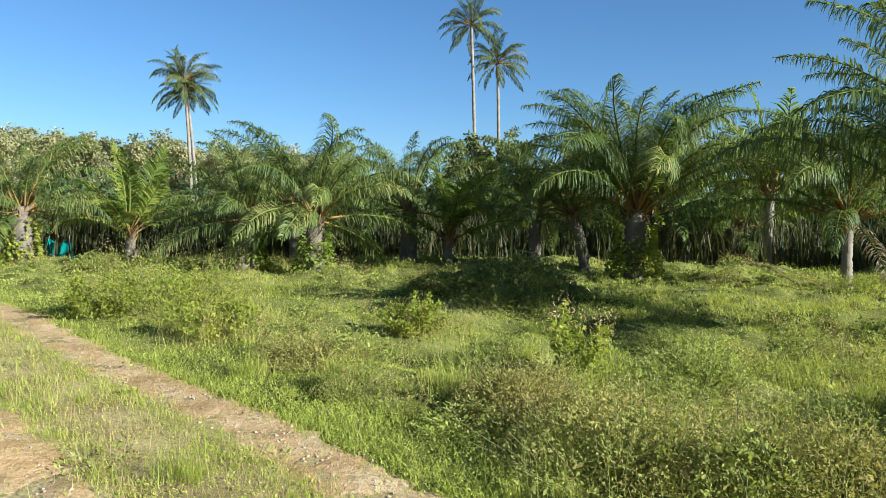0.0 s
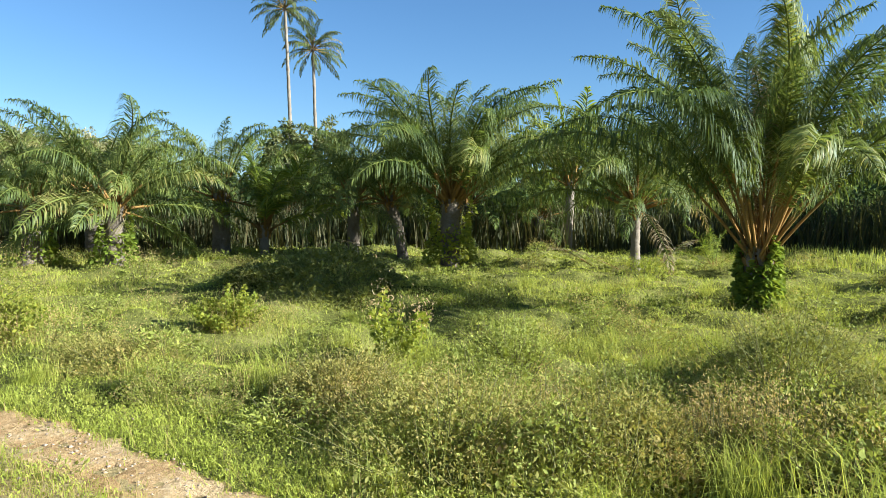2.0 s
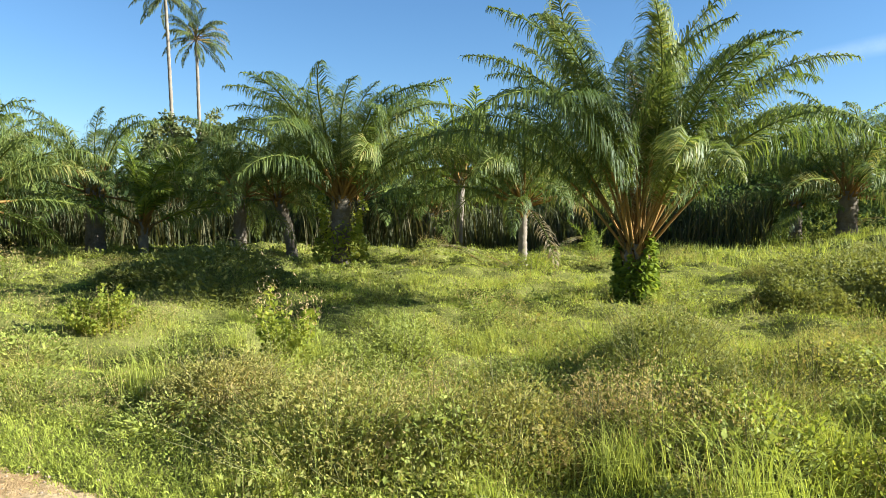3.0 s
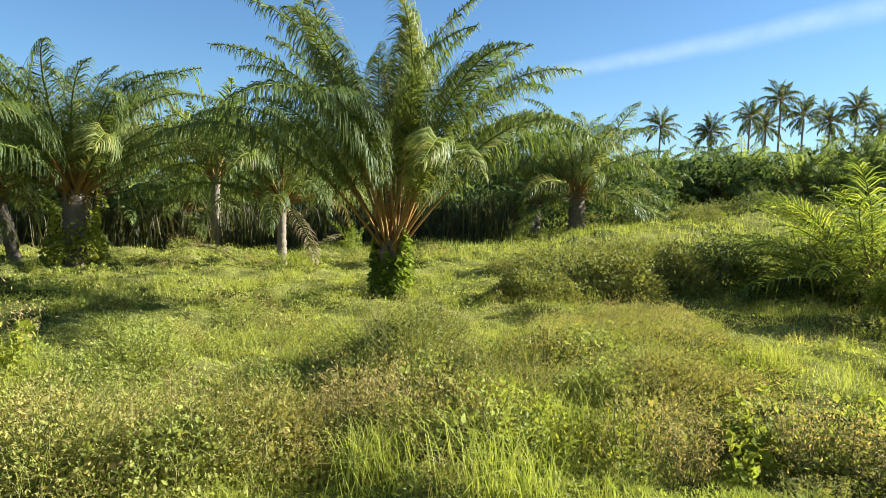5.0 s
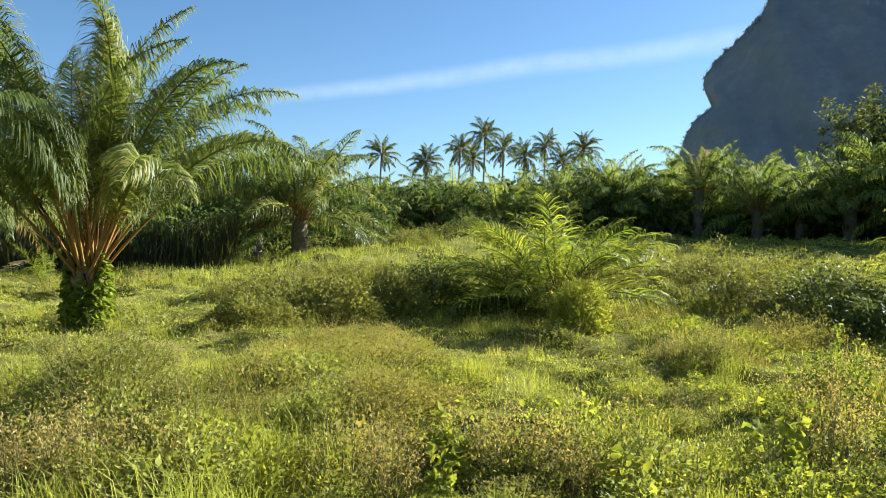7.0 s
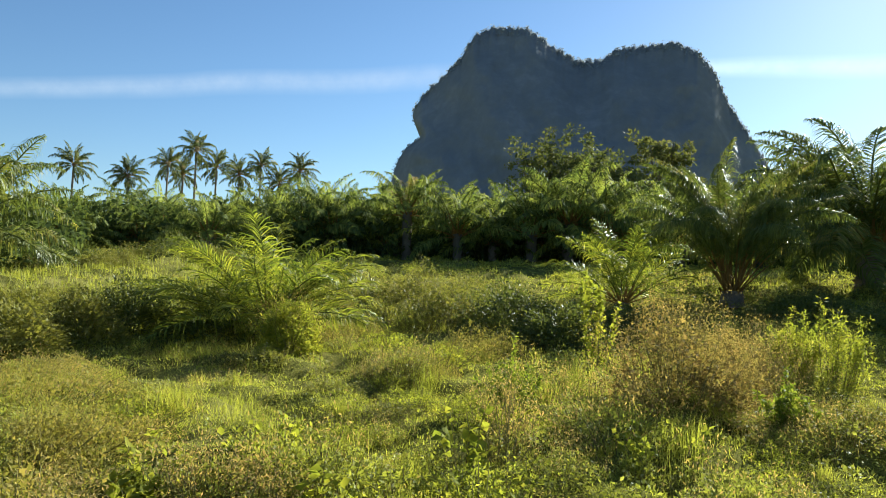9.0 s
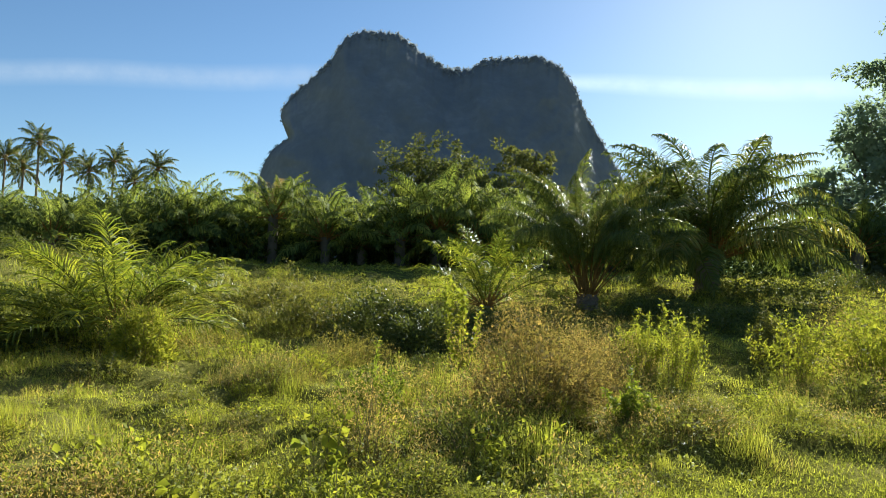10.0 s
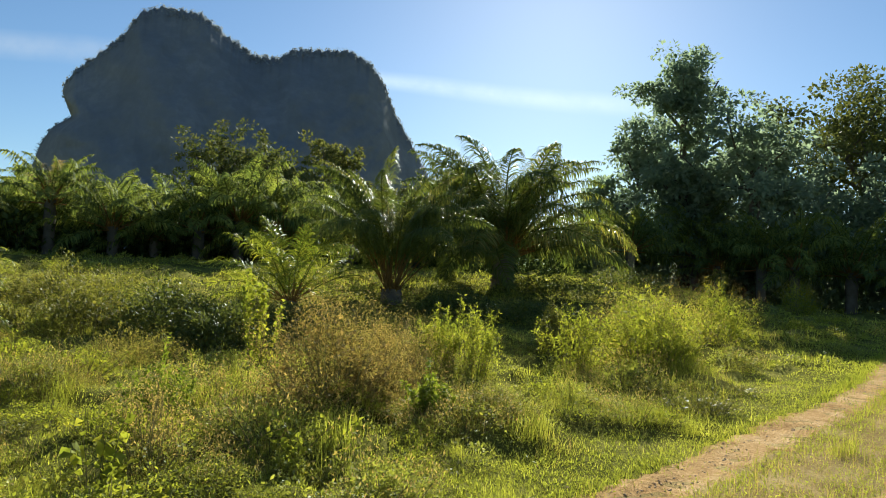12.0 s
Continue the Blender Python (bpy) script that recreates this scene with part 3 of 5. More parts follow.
for turn_ in (-155, -96):
    dry_side = part("dry_frond", dry_heart.data, big_palm, "withered pale brown frond")
    dry_side.matrix_basis = pose(0, 0, 0.95, 18, 0, turn_) @ Matrix.Scale(0.72, 4)
vine_on(7.58, 9.53, 1.0, 0.21, "dark green vine wrapped round an oil palm foot", 4, 1300)
palm("coconut_palm", 9.5, 16.66, "slender coconut palm with a pale straight trunk and drooping fronds", OIL_B, 36, (1.75, 0.12, 0.1), 5, 0.85, spread=(0.05, 0.8), trunk_mat=M_COCOTRUNK, dry=3, turn=100)
palm(OILP, 22.8, 17.3, "oil palm with a dark trunk at the edge of a field", OIL_S, 38, (1.5, 0.3, 0.3), 6, 1.04, spread=(0, 1), turn=33)
palm(OILP, -12.25, 20.7, "oil palm with a vine-clad trunk", OIL_S, 24, (1.7, 0.26, 0.26), 7, 0.72, turn=12)
vine_on(-12.25, 20.7, 1.35, 0.36, "yellow green vine on an oil palm trunk", 8, 700, M_YELLOWLEAF)
palm(OILP, -10.2, 23.2, "young palm with pale arching fronds", YOUNG_COCO, 16, (1.0, 0.16, 0.15), 9, 1.0, turn=50)
palm(OILP, -5.42, 19.6, "dark oil palm with low fronds in the shade", OIL_S, 24, (1.5, 0.25, 0.26), 10, 0.66, turn=80, spread=(0.1, 1))
vine_on(-5.42, 19.6, 1.1, 0.36, "bright vine leaves on a shaded palm trunk", 11, 500)
palm(OILP, -3.36, 18.7, "bushy oil palm with a shaded trunk", OIL_S, 26, (1.5, 0.2, 0.2), 12, 0.78, turn=5)
vine_on(-3.36, 18.7, 1.2, 0.32, "dark vine leaves on a shaded palm trunk", 26, 600)
palm(OILP, -1.1, 23.0, "oil palm among a row of palms", OIL_S, 22, (1.9, 0.25, 0.25), 13, 0.8, turn=140)
palm(OILP, -4.9, 24.0, "oil palm among a row of palms", OIL_S, 22, (1.9, 0.25, 0.25), 14, 0.85, turn=240)
palm("coconut_palm", 0.18, 22.6, "young coconut palm with yellow green upright fronds", YOUNG_COCO, 14, (1.0, 0.13, 0.13), 15, 1.12, turn=15, trunk_mat=M_COCOTRUNK)
palm(OILP, 2.8, 21.6, "oil palm with a slim dark trunk", OIL_S, 22, (1.9, 0.17, 0.18), 16, 0.72, turn=60, spread=(0.1, 1))
palm(OILP, 4.3, 21.4, "leaning oil palm with a slim dark trunk", OIL_S, 18, (1.9, 0.15, 0.16), 17, 0.7, turn=160, lean=(-0.5, 0), spread=(0.15, 1))
palm("coconut_palm", 11.0, 24.0, "coconut palm with pale upright fronds", YOUNG_COCO, 18, (2.6, 0.16, 0.15), 18, 1.25, turn=30, trunk_mat=M_COCOTRUNK)
palm(OILP, 12.1, 17.0, "small young palm seedling in the grass", YOUNG, 10, (0.1, 0.1, 0.1), 19, 0.5, turn=30, stubs=False)
palm(OILP, 22.2, 18.9, "small oil palm with hanging fronds and a bare trunk", OIL_S, 24, (1.5, 0.2, 0.22), 20, 0.6, turn=70, dry=2)
palm(OILP, 14.3, 4.25, "bushy young palm with glossy bright fronds spreading from the ground", YOUNG, 54, (0.3, 0.2, 0.2), 21, 0.92, turn=40, stubs=False, spread=(0.3, 1.0))
palm(OILP, 15.0, 5.4, "bushy young palm with bright fronds", YOUNG, 18, (0.2, 0.2, 0.2), 22, 0.75, turn=90, stubs=False, spread=(0.43, 1.0))
palm(OILP, 22.6, -4.3, "small bushy young palm with yellow green fronds", YOUNG, 30, (0.2, 0.2, 0.2), 23, 1.0, turn=10, stubs=False)
palm(OILP, 22.9, -7.7, "bushy oil palm with many upright fronds from the ground", UPRIGHT, 50, (0.4, 0.3, 0.3), 24, 1.02, turn=75)
palm(OILP, 27.3, -14.1, "large backlit oil palm with a thick dark trunk", BIG_OIL, 62, (1.6, 0.45, 0.42), 25, 1.3, turn=15)

FAR_PALM = palm(OILP, 33.0, 26.0, "oil palm in a dense plantation row", FAR_OIL, 24, (2.4, 0.3, 0.3), 30, 1.0, trunk_mat=M_BARK, stubs=False, group="plantation palms")


def scatter_palms(spots, seed):
    r = np.random.default_rng(seed)
    for x, y, sc, dz in spots:
        c = copy_thing(FAR_PALM, pose(x, y, ground_z(x, y) + dz, 0, 0, r.uniform(0, 360)))
        c.scale = (sc, sc, sc * r.uniform(0.9, 1.1))


def polar(az, d):
    return d * math.sin(radians(az)), d * math.cos(radians(az))


spots = []
r_ = np.random.default_rng(3)
for k in range(34):   # behind the near palms, to the north
    az = -36 + 78 * (k + r_.random()) / 34
    spots.append((*polar(az, r_.uniform(27, 38)), r_.uniform(0.6, 0.85) * (0.72 if az < -9 else 1.0), -0.2))
for k in range(96):   # the plantation beyond the field, to the east
    az = 44 + 70 * (k + r_.random()) / 96
    spots.append((*polar(az, r_.uniform(44, 60)), r_.uniform(0.75, 1.2) * (0.82 if az < 72 else 1.05), -0.7))
for k in range(12):
    az = 124 + 34 * (k + r_.random()) / 12
    spots.append((*polar(az, r_.uniform(52, 60)), r_.uniform(0.9, 1.25), -0.3))
scatter_palms(spots, 4)


x0, y0 = polar(83.6, 45)
pale = palm(OILP, x0, y0, "palm with a pale withered heart above the plantation", FAR_OIL, 22, (3.0, 0.3, 0.3), 31, 0.95, trunk_mat=M_BARK, stubs=False)
for k, a in enumerate((-150, -60, 40, 120, 200)):
    fr = part("dry_frond", DRY[k % 2][1], pale, "withered pale brown frond")
    fr.matrix_basis = Matrix.LocRotScale(Vector((0, 0, 3.0)), Euler((0, radians(-48), radians(a))), (0.95, 0.95, 0.95))


def tall_coconut(az, d, top, seed, lean=(0.0, 0.0), sc=1.0, fronds=COCO, label="very tall coconut palm with a slim pale trunk"):
    x, y = polar(az, d)
    return palm("coconut_palm", x, y, label, fronds, 30, (top, 0.15, 0.1), seed, sc, lean, M_COCOTRUNK, turn=seed * 37, stubs=False, group="tall coconut palms", dry=2)


tall_coconut(-19.4, 62, 12.3, 50, (-0.6, 0), 1.05)
tall_coconut(-19.0, 63, 11.6, 51, (-0.9, 0), 0.85)
tall_coconut(2.6, 52, 15.2, 52, (-0.5, 0), 0.85)
tall_coconut(4.5, 54, 13.3, 53, (-0.3, 0), 0.85)
for k, (az, el) in enumerate([(58.7, 6.4), (62.3, 5.9), (65.0, 6.7), (66.1, 6.2), (67.0, 8.0), (68.5, 7.0), (70.2, 6.4), (71.8, 7.0), (73.2, 5.7), (74.8, 7.0)]):
    tall_coconut(az, 88 + 4 * (k % 4), (88 + 4 * (k % 4)) * math.tan(radians(el)) + 0.2, 60 + k, (0.4, 0), 0.82, COCO_FAR, "tall dark coconut palm in a distant grove")


# ---- broadleaf trees ----
def tree(x, y, label, h, crown, mat, seed, leaf=0.2, clumps=60, per=60, first=0.35, bark=None, group="", name="tree", squash=0.8):
    """Tapered trunk, forking limbs and a crown of many leaf clumps round the limb ends."""
    r = np.random.default_rng(seed)
    ob = thing(name, x, y, label, "tree", group)
    bits, ends = [], []
    s = np.linspace(0, 1, 8)
    th = h * 0.75
    wob = r.normal(0, 0.03 * h, 2)
    trunk_path = np.stack([wob[0] * s ** 2, wob[1] * s ** 2, th * s - 0.15 * (1 - s)], -1)
    v, f = tube(trunk_path, 0.028 * h * (1 - 0.75 * s) + 0.02, 8)
    part("trunk", mesh_from("trunk", v, f, bark or M_BARK), ob)
    for k in range(min(16, max(7, clumps // 6))):
        q = first + (1 - first) * r.random()
        p0 = np.array([np.interp(q, s, trunk_path[:, i]) for i in range(3)])
        a = k * 2.4 + r.normal(0, 0.3)
        reach = crown * (0.45 + 0.6 * r.random()) * math.sqrt(max(0.15, 1 - (abs(q - 0.62) / 0.6) ** 2))
        e = p0 + np.array([math.cos(a) * reach, math.sin(a) * reach, (h - th) * (0.3 + r.random()) * squash + reach * 0.15])
        m = p0 * 0.5 + e * 0.5 + r.normal(0, 0.08 * crown, 3) - np.array([0, 0, 0.06 * crown])
        v, f = tube([p0, m, e], [0.009 * h, 0.006 * h, 0.003 * h], 5)
        part("limb", mesh_from("limb", v, f, bark or M_BARK), ob)
        ends += [e, e * 0.7 + m * 0.3, m]
    ends = np.array(ends + [trunk_path[-1] + (0, 0, h * 0.2), trunk_path[-1] + (0, 0, h * 0.1)])
    c = ends[r.integers(0, len(ends), clumps)] + r.normal(0, crown * 0.16, (clumps, 3))
    cs = crown * r.uniform(0.08, 0.22, clumps)
    d = unit(r.normal(size=(clumps, per, 3)))
    p = c[:, None] + d * cs[:, None, None] * r.uniform(0.3, 1.0, (clumps, per, 1)) * np.array([1.15, 1.15, 0.7])
    p = p.reshape(-1, 3)
    w = d.reshape(-1, 3) + r.normal(0, 0.6, p.shape) + np.array([0, 0, -0.2])
    sz = leaf * r.uniform(0.6, 1.4, len(p))
    v, f = leaves_at(p, w, sz, sz * 0.6, 0.1)
    tagged(part("crown", mesh_from("crown", v, f, mat), ob), kind="stuff")
    return ob


x0, y0 = polar(131, 59)
tree(x0, y0, "tall dark backlit tree at the road side", 19.2, 5.5, M_HAZYLEAF, 201, 0.33, 320, 84, 0.1)
x0, y0 = polar(127.6, 62)
tree(x0, y0, "dark tree beside the road", 11.8, 4.5, M_HAZYLEAF, 202, 0.38, 140, 80, 0.05)
x0, y0 = polar(135.5, 57)
tree(x0, y0, "dark tree beside the road", 13.4, 5.6, M_HAZYLEAF, 203, 0.38, 140, 80, 0.05)
x0, y0 = polar(143, 74)
tree(x0, y0, "open-crowned tree with lacy foliage against the sky", 21.5, 8.8, M_TREE, 204, 0.38, 230, 70, 0.5)
x0, y0 = polar(150, 68)
tree(x0, y0, "dark tree in a roadside thicket", 15.0, 8.0, M_HAZYLEAF, 205, 0.4, 130, 90, 0.1)
for k, (az, d, h, c) in enumerate([(139, 66, 11.0, 6.0), (145.5, 64, 10.5, 6.0), (133.5, 68, 11.5, 5.8)]):
    x0, y0 = polar(az, d)
    tree(x0, y0, "dense dark tree in a roadside thicket", h, c, M_HAZYLEAF, 206 + k, 0.44, 100, 80, 0.05, group="roadside thicket")
for k, (az, d, h, c) in enumerate([(94.6, 78, 13.5, 4.6), (96.6, 80, 14.8, 5.0), (98.5, 76, 11.5, 4.6), (103.0, 74, 13.2, 4.0), (100.4, 70, 9.5, 4.0), (106.5, 70, 8.0, 4.0), (110, 74, 4.5, 4.0)]):
    x0, y0 = polar(az, d)
    tree(x0, y0, "broad rounded green tree beyond the plantation", h, c, M_TREE, 210 + k, 0.36, 140, 56, 0.2, group="trees beyond the plantation")
for k, (az, d, h, c) in enumerate([(3.6, 36, 5.4, 2.0), (6.3, 40, 6.2, 1.6), (1.6, 37, 5.8, 1.5), (18.0, 40, 5.8, 3.4), (12.0, 38, 5.2, 3.2), (24, 42, 6.0, 3.4), (30, 40, 6.0, 3.4), (36, 40, 6.5, 3.4), (42, 44, 6.5, 3.4), (47, 46, 6.2, 3.4)]):
    x0, y0 = polar(az, d)
    tree(x0, y0, "leafy tree behind the palms", h, c, M_TREE, 230 + k, 0.18, 110, 62, 0.2, group="trees behind the palms")

RUBBER = tree(*polar(-30, 70), "pale leafed rubber tree in a plantation", 8.0, 3.2, M_RUBBER, 250, 0.27, 90, 50, 0.3, M_COCOTRUNK, "rubber plantation", "rubber_tree")
r_ = np.random.default_rng(9)
for k in range(64):
    az = -42 + 34 * (k + r_.random()) / 64
    d = r_.uniform(58, 84)
    x0, y0 = polar(az, d)
    c = copy_thing(RUBBER, pose(x0, y0, 0, 0, 0, r_.uniform(0, 360)))
    s_ = (d * 0.088 + 1.65) / 8.4 * r_.uniform(0.9, 1.05) * (0.9 if az > -20 else 1.0)
    c.scale = (s_, s_, s_)


# ---- karst mountain ----
def outline(az):
    """Elevation in degrees of the mountain's rim over the azimuth."""
    pts = [(81.0, 4.4), (81.96, 6.5), (82.7, 8.7), (83.3, 10.6), (83.6, 12.1), (84.2, 13.2), (85.7, 14.6), (87.4, 16.3), (88.4, 18.0), (89.9, 18.6), (92.6, 18.5),
           (94.9, 17.0), (96.8, 16.0), (98.6, 16.0), (99.7, 16.8), (101.8, 16.9), (104.1, 17.1), (105.7, 16.3), (107.0, 14.8), (107.9, 12.7), (109.1, 10.7), (110.4, 8.6), (112.0, 5.4)]
    p = np.array(pts)
    return np.interp(az, p[:, 0], p[:, 1])


def mountain():
    r = np.random.default_rng(5)
    ob = thing("mountain", 0, 0, "steep forested limestone mountain with two rounded summits", "mountain", z=0)
    na_, nz = 320, 130
    az = np.linspace(81.0, 112.0, na_)
    rim = outline(az)
    tops = 0.07 * np.sin(az * 9.1) + 0.05 * np.sin(az * 17.3 + 1) + r.normal(0, 0.03, na_)
    D = 640.0
    u = np.linspace(0, 1, nz)
    v = []
    for k in range(nz):
        el = -1.0 + (rim + 1.0) * u[k] + tops * u[k] ** 14
        mid = (az - 96.5) / 15.5
        depth = D - 90 * (1 - mid ** 2) * (1 - u[k] ** 2.2) + 60 * u[k] ** 3
        az_ = az + 1.2 * np.exp(-((el - 10.2) / 0.9) ** 2) * np.exp(-np.abs(az - 83.2) / 1.2)
        depth = depth + 12 * np.sin(az * 0.6 + u[k] * 5) * np.sin(u[k] * 6 + az * 0.5) - 7 * patchy(az, el, 1.3, 1) - 2.5 * patchy(az, el, 0.5, 2) - 0.9 * patchy(az, el, 0.2, 3)
        v.append(np.stack([depth * np.sin(np.radians(az_)), depth * np.cos(np.radians(az_)), 1.65 + depth * np.tan(np.radians(el))], -1))
    inner = np.radians(96.5 + (az - 96.5) * 0.8)
    back = np.stack([780 * np.sin(inner), 780 * np.cos(inner), v[-1][:, 2] - 60], -1)
    foot = back * np.array([1, 1, 0]) - np.array([0, 0, 10.0])
    v = np.array(v + [back, foot])
    n = len(v)
    i, j = np.meshgrid(np.arange(n - 1), np.arange(na_ - 1), indexing="ij")
    f = np.stack([i * na_ + j, i * na_ + j + 1, (i + 1) * na_ + j + 1, (i + 1) * na_ + j], -1).reshape(-1, 4)
    part("rock", mesh_from("rock", v.reshape(-1, 3), f, M_HAZYROCK, smooth=True), ob)
    m = 4200
    jj, kk = r.integers(0, na_ - 1, m), nz - 1 - (5 * r.random(m) ** 2).astype(int)
    p = v[kk, jj] + (v[kk, jj + 1] - v[kk, jj]) * r.random((m, 1)) + (v[kk + 1, jj] - v[kk, jj]) * (r.random((m, 1)) * (kk < nz - 1)[:, None])
    sz = r.uniform(1.0, 2.4, m) * (0.5 + 0.9 * patchy(jj, kk, 7, 4))
    p = p - unit(p * np.array([1, 1, 0])) * 0.6 + r.normal(0, 0.8, p.shape)
    w = r.normal(size=(m, 3)) + np.array([0, 0, 0.6])
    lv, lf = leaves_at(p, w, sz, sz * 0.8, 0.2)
    tagged(part("forest", mesh_from("forest", lv, lf, M_HAZYFOREST), ob, "forest clinging to the rock, haze put into its grey colour"), kind="stuff")


mountain()


# ---- thin cloud streak ----
def streak(pts, width, mat, label):
    """A long veil of ice cloud, high and far off."""
    p = smooth_line(pts, 14)
    n = len(p)
    cols = 7
    v = []
    for k in range(cols):
        el = p[:, 1] + width * (k / (cols - 1) - 0.5) * np.interp(np.linspace(0, 1, n), [0, 0.3, 1], [0.6, 1, 1.3])
        d = 3800.0
        a, e = np.radians(p[:, 0]), np.radians(el)
        v.append(np.stack([d * np.sin(a) * np.cos(e), d * np.cos(a) * np.cos(e), d * np.sin(e)], -1))
    v = np.array(v)
    i, j = np.meshgrid(np.arange(cols - 1), np.arange(n - 1), indexing="ij")
    f = np.stack([i * n + j, i * n + j + 1, (i + 1) * n + j + 1, (i + 1) * n + j], -1).reshape(-1, 4)
    me = mesh_from("cloud", v.reshape(-1, 3), f, mat, smooth=True)
    att = me.attributes.new("veil", "FLOAT", "POINT")
    edge = np.sin(np.pi * np.linspace(0, 1, cols)) ** 1.5
    ends = np.clip(np.minimum(np.linspace(0, 1, n), np.linspace(1, 0, n)) * 6, 0, 1)
    att.data.foreach_set("value", (edge[:, None] * ends[None]).ravel().astype(np.float32))
    tagged(new("cloud", me), label, "cloud", kind="structure")


streak(STREAK[:9], 1.9, M_CLOUD, "long thin white streak of high cloud")
streak(STREAK[7:], 1.7, M_BRIGHTCLOUD, "bright streak of high cloud near the sun, sunlight put in as glow")
streak([(-21.5, 10.6), (-19.7, 10.9), (-18, 10.8)], 1.4, M_CLOUD, "small faint white cloud")


# ---- shrubs and weeds ----
def shrub(name, x, y, radius, h, label, mat, seed, leaves=1800, leaf=0.05, aspect=0.55, stems=26, spread=1.0, tips=None, low=0.0, category="shrub", droop=0.0, group="", dome=0.0):
    """Many thin stems fanning from the ground, branching, with leaves along them; optional dry seed heads at the tips."""
    r = np.random.default_rng(seed)
    ob = thing(name, x, y, label, category, group)
    a = r.uniform(0, 2 * np.pi, stems)
    q = np.sqrt(r.random(stems))
    root = np.stack([np.cos(a) * q * radius * 0.55, np.sin(a) * q * radius * 0.55, np.zeros(stems)], -1)
    hh = h * (1 - 0.45 * q ** 2) * r.uniform(0.65, 1.12, stems)
    tip = root + np.stack([np.cos(a) * q * radius * 0.6 * spread, np.sin(a) * q * radius * 0.6 * spread, hh], -1) + r.normal(0, 0.07 * radius, (stems, 3)) * (1, 1, 0)
    zz = [ground_z(x + p[0], y + p[1]) - ground_z(x, y) for p in root]
    root[:, 2] += np.array(zz) - 0.03
    tip[:, 2] += zz
    bits = []
    for k in range(stems):
        m = root[k] * 0.45 + tip[k] * 0.55 + r.normal(0, 0.05 * h, 3)
        bits.append(tube([root[k], m, tip[k]], [0.004 + 0.003 * h, 0.003, 0.0015], 4))
    v, f = joined(bits)
    tagged(part("stem_tangle", mesh_from("stem_tangle", v, f, M_STEM), ob), kind="stuff")
    k = r.integers(0, stems, leaves)
    s = low + (1 - low) * r.random(leaves) ** 0.75
    p = root[k] + (tip[k] - root[k]) * s[:, None]
    br = unit(r.normal(size=(leaves, 3)) + np.array([0, 0, 0.25]))
    p = p + br * (radius * 0.3 * (1.05 - 0.75 * s) * r.random(leaves))[:, None] * (1, 1, 0.7)
    p[:, 2] = np.maximum(p[:, 2], 0.02)
    w = br + r.normal(0, 0.5, p.shape) + np.array([0, 0, 0.15 - droop])
    shell = int(leaves * dome)
    if shell:
        a2, q2 = r.uniform(0, 2 * np.pi, shell), np.sqrt(r.random(shell)) * r.uniform(0.85, 1.08, shell)
        ph = r.uniform(0, 6, 4)
        lump = 0.45 + 0.65 * patchy(x + q2 * radius * np.cos(a2), y + q2 * radius * np.sin(a2), 0.32 + 0.12 * radius, seed) + 0.3 * (patchy(x + q2 * radius * np.cos(a2), y + q2 * radius * np.sin(a2), 0.14, seed + 1) - 0.5)
        zz2 = h * np.clip(1 - q2 ** 2.4, 0.04, 1) * lump * (1 - 0.5 * r.random(shell) ** 2.5)
        px, py = q2 * radius * np.cos(a2) * (0.9 + 0.15 * lump), q2 * radius * np.sin(a2) * (0.9 + 0.15 * lump)
        p[:shell] = np.stack([px, py, zz2 + height(x + px, y + py) - ground_z(x, y)], -1)
        w[:shell] = np.stack([np.cos(a2) * q2, np.sin(a2) * q2, np.full(shell, 0.35)], -1) + r.normal(0, 0.55, (shell, 3))
    sz = leaf * r.uniform(0.6, 1.4, leaves)
    v, f = leaves_at(p, w, sz, sz * aspect, 0.15)
    if shell:
        core = shell // 5
        v2, f2 = leaves_at(p[:core] * (0.82, 0.82, 0.76), w[:core], sz[:core] * 1.8, sz[:core] * 1.2, 0.1)
        v, f = joined([(v, f), (v2, f2)])
    tagged(part("foliage", mesh_from("foliage", v, f, mat), ob), kind="stuff")
    if h < 0.75 and radius > 0.4:
        n = int(420 * radius)
        a3, q3 = r.uniform(0, 2 * np.pi, n), np.sqrt(r.random(n)) * radius * 1.05
        p = np.stack([q3 * np.cos(a3), q3 * np.sin(a3), np.zeros(n)], -1)
        p[:, 2] = height(x + p[:, 0], y + p[:, 1]) - ground_z(x, y)
        v, f = blades_at(p, r.uniform(0.1, 0.8, n), h * (1.25 - 0.6 * (q3 / radius) ** 2) * r.uniform(0.5, 1.1, n), 0.003)
        tagged(part("dry_grass", mesh_from("dry_grass", v, f, M_HERB if seed % 3 else M_STRAW), ob, "thin grass stalks"), kind="stuff")
    if tips:
        n = (36 if tips is M_PINK or radius > 0.9 else 22) * stems
        k = r.integers(0, stems, n)
        p = tip[k] + r.normal(0, 1, (n, 3)) * np.array([0.05, 0.05, 0.09]) * (0.5 + h) * 0.9
        v, f = leaves_at(p, r.normal(size=(n, 3)) + np.array([0, 0, 0.6]), r.uniform(0.014, 0.034, n) * (1.6 if tips is M_PINK else 1.0), 0.009, 0.1)
        tagged(part("plume", mesh_from("plume", v, f, tips), ob, "dry pinkish straw seed heads"), kind="stuff")
    return ob


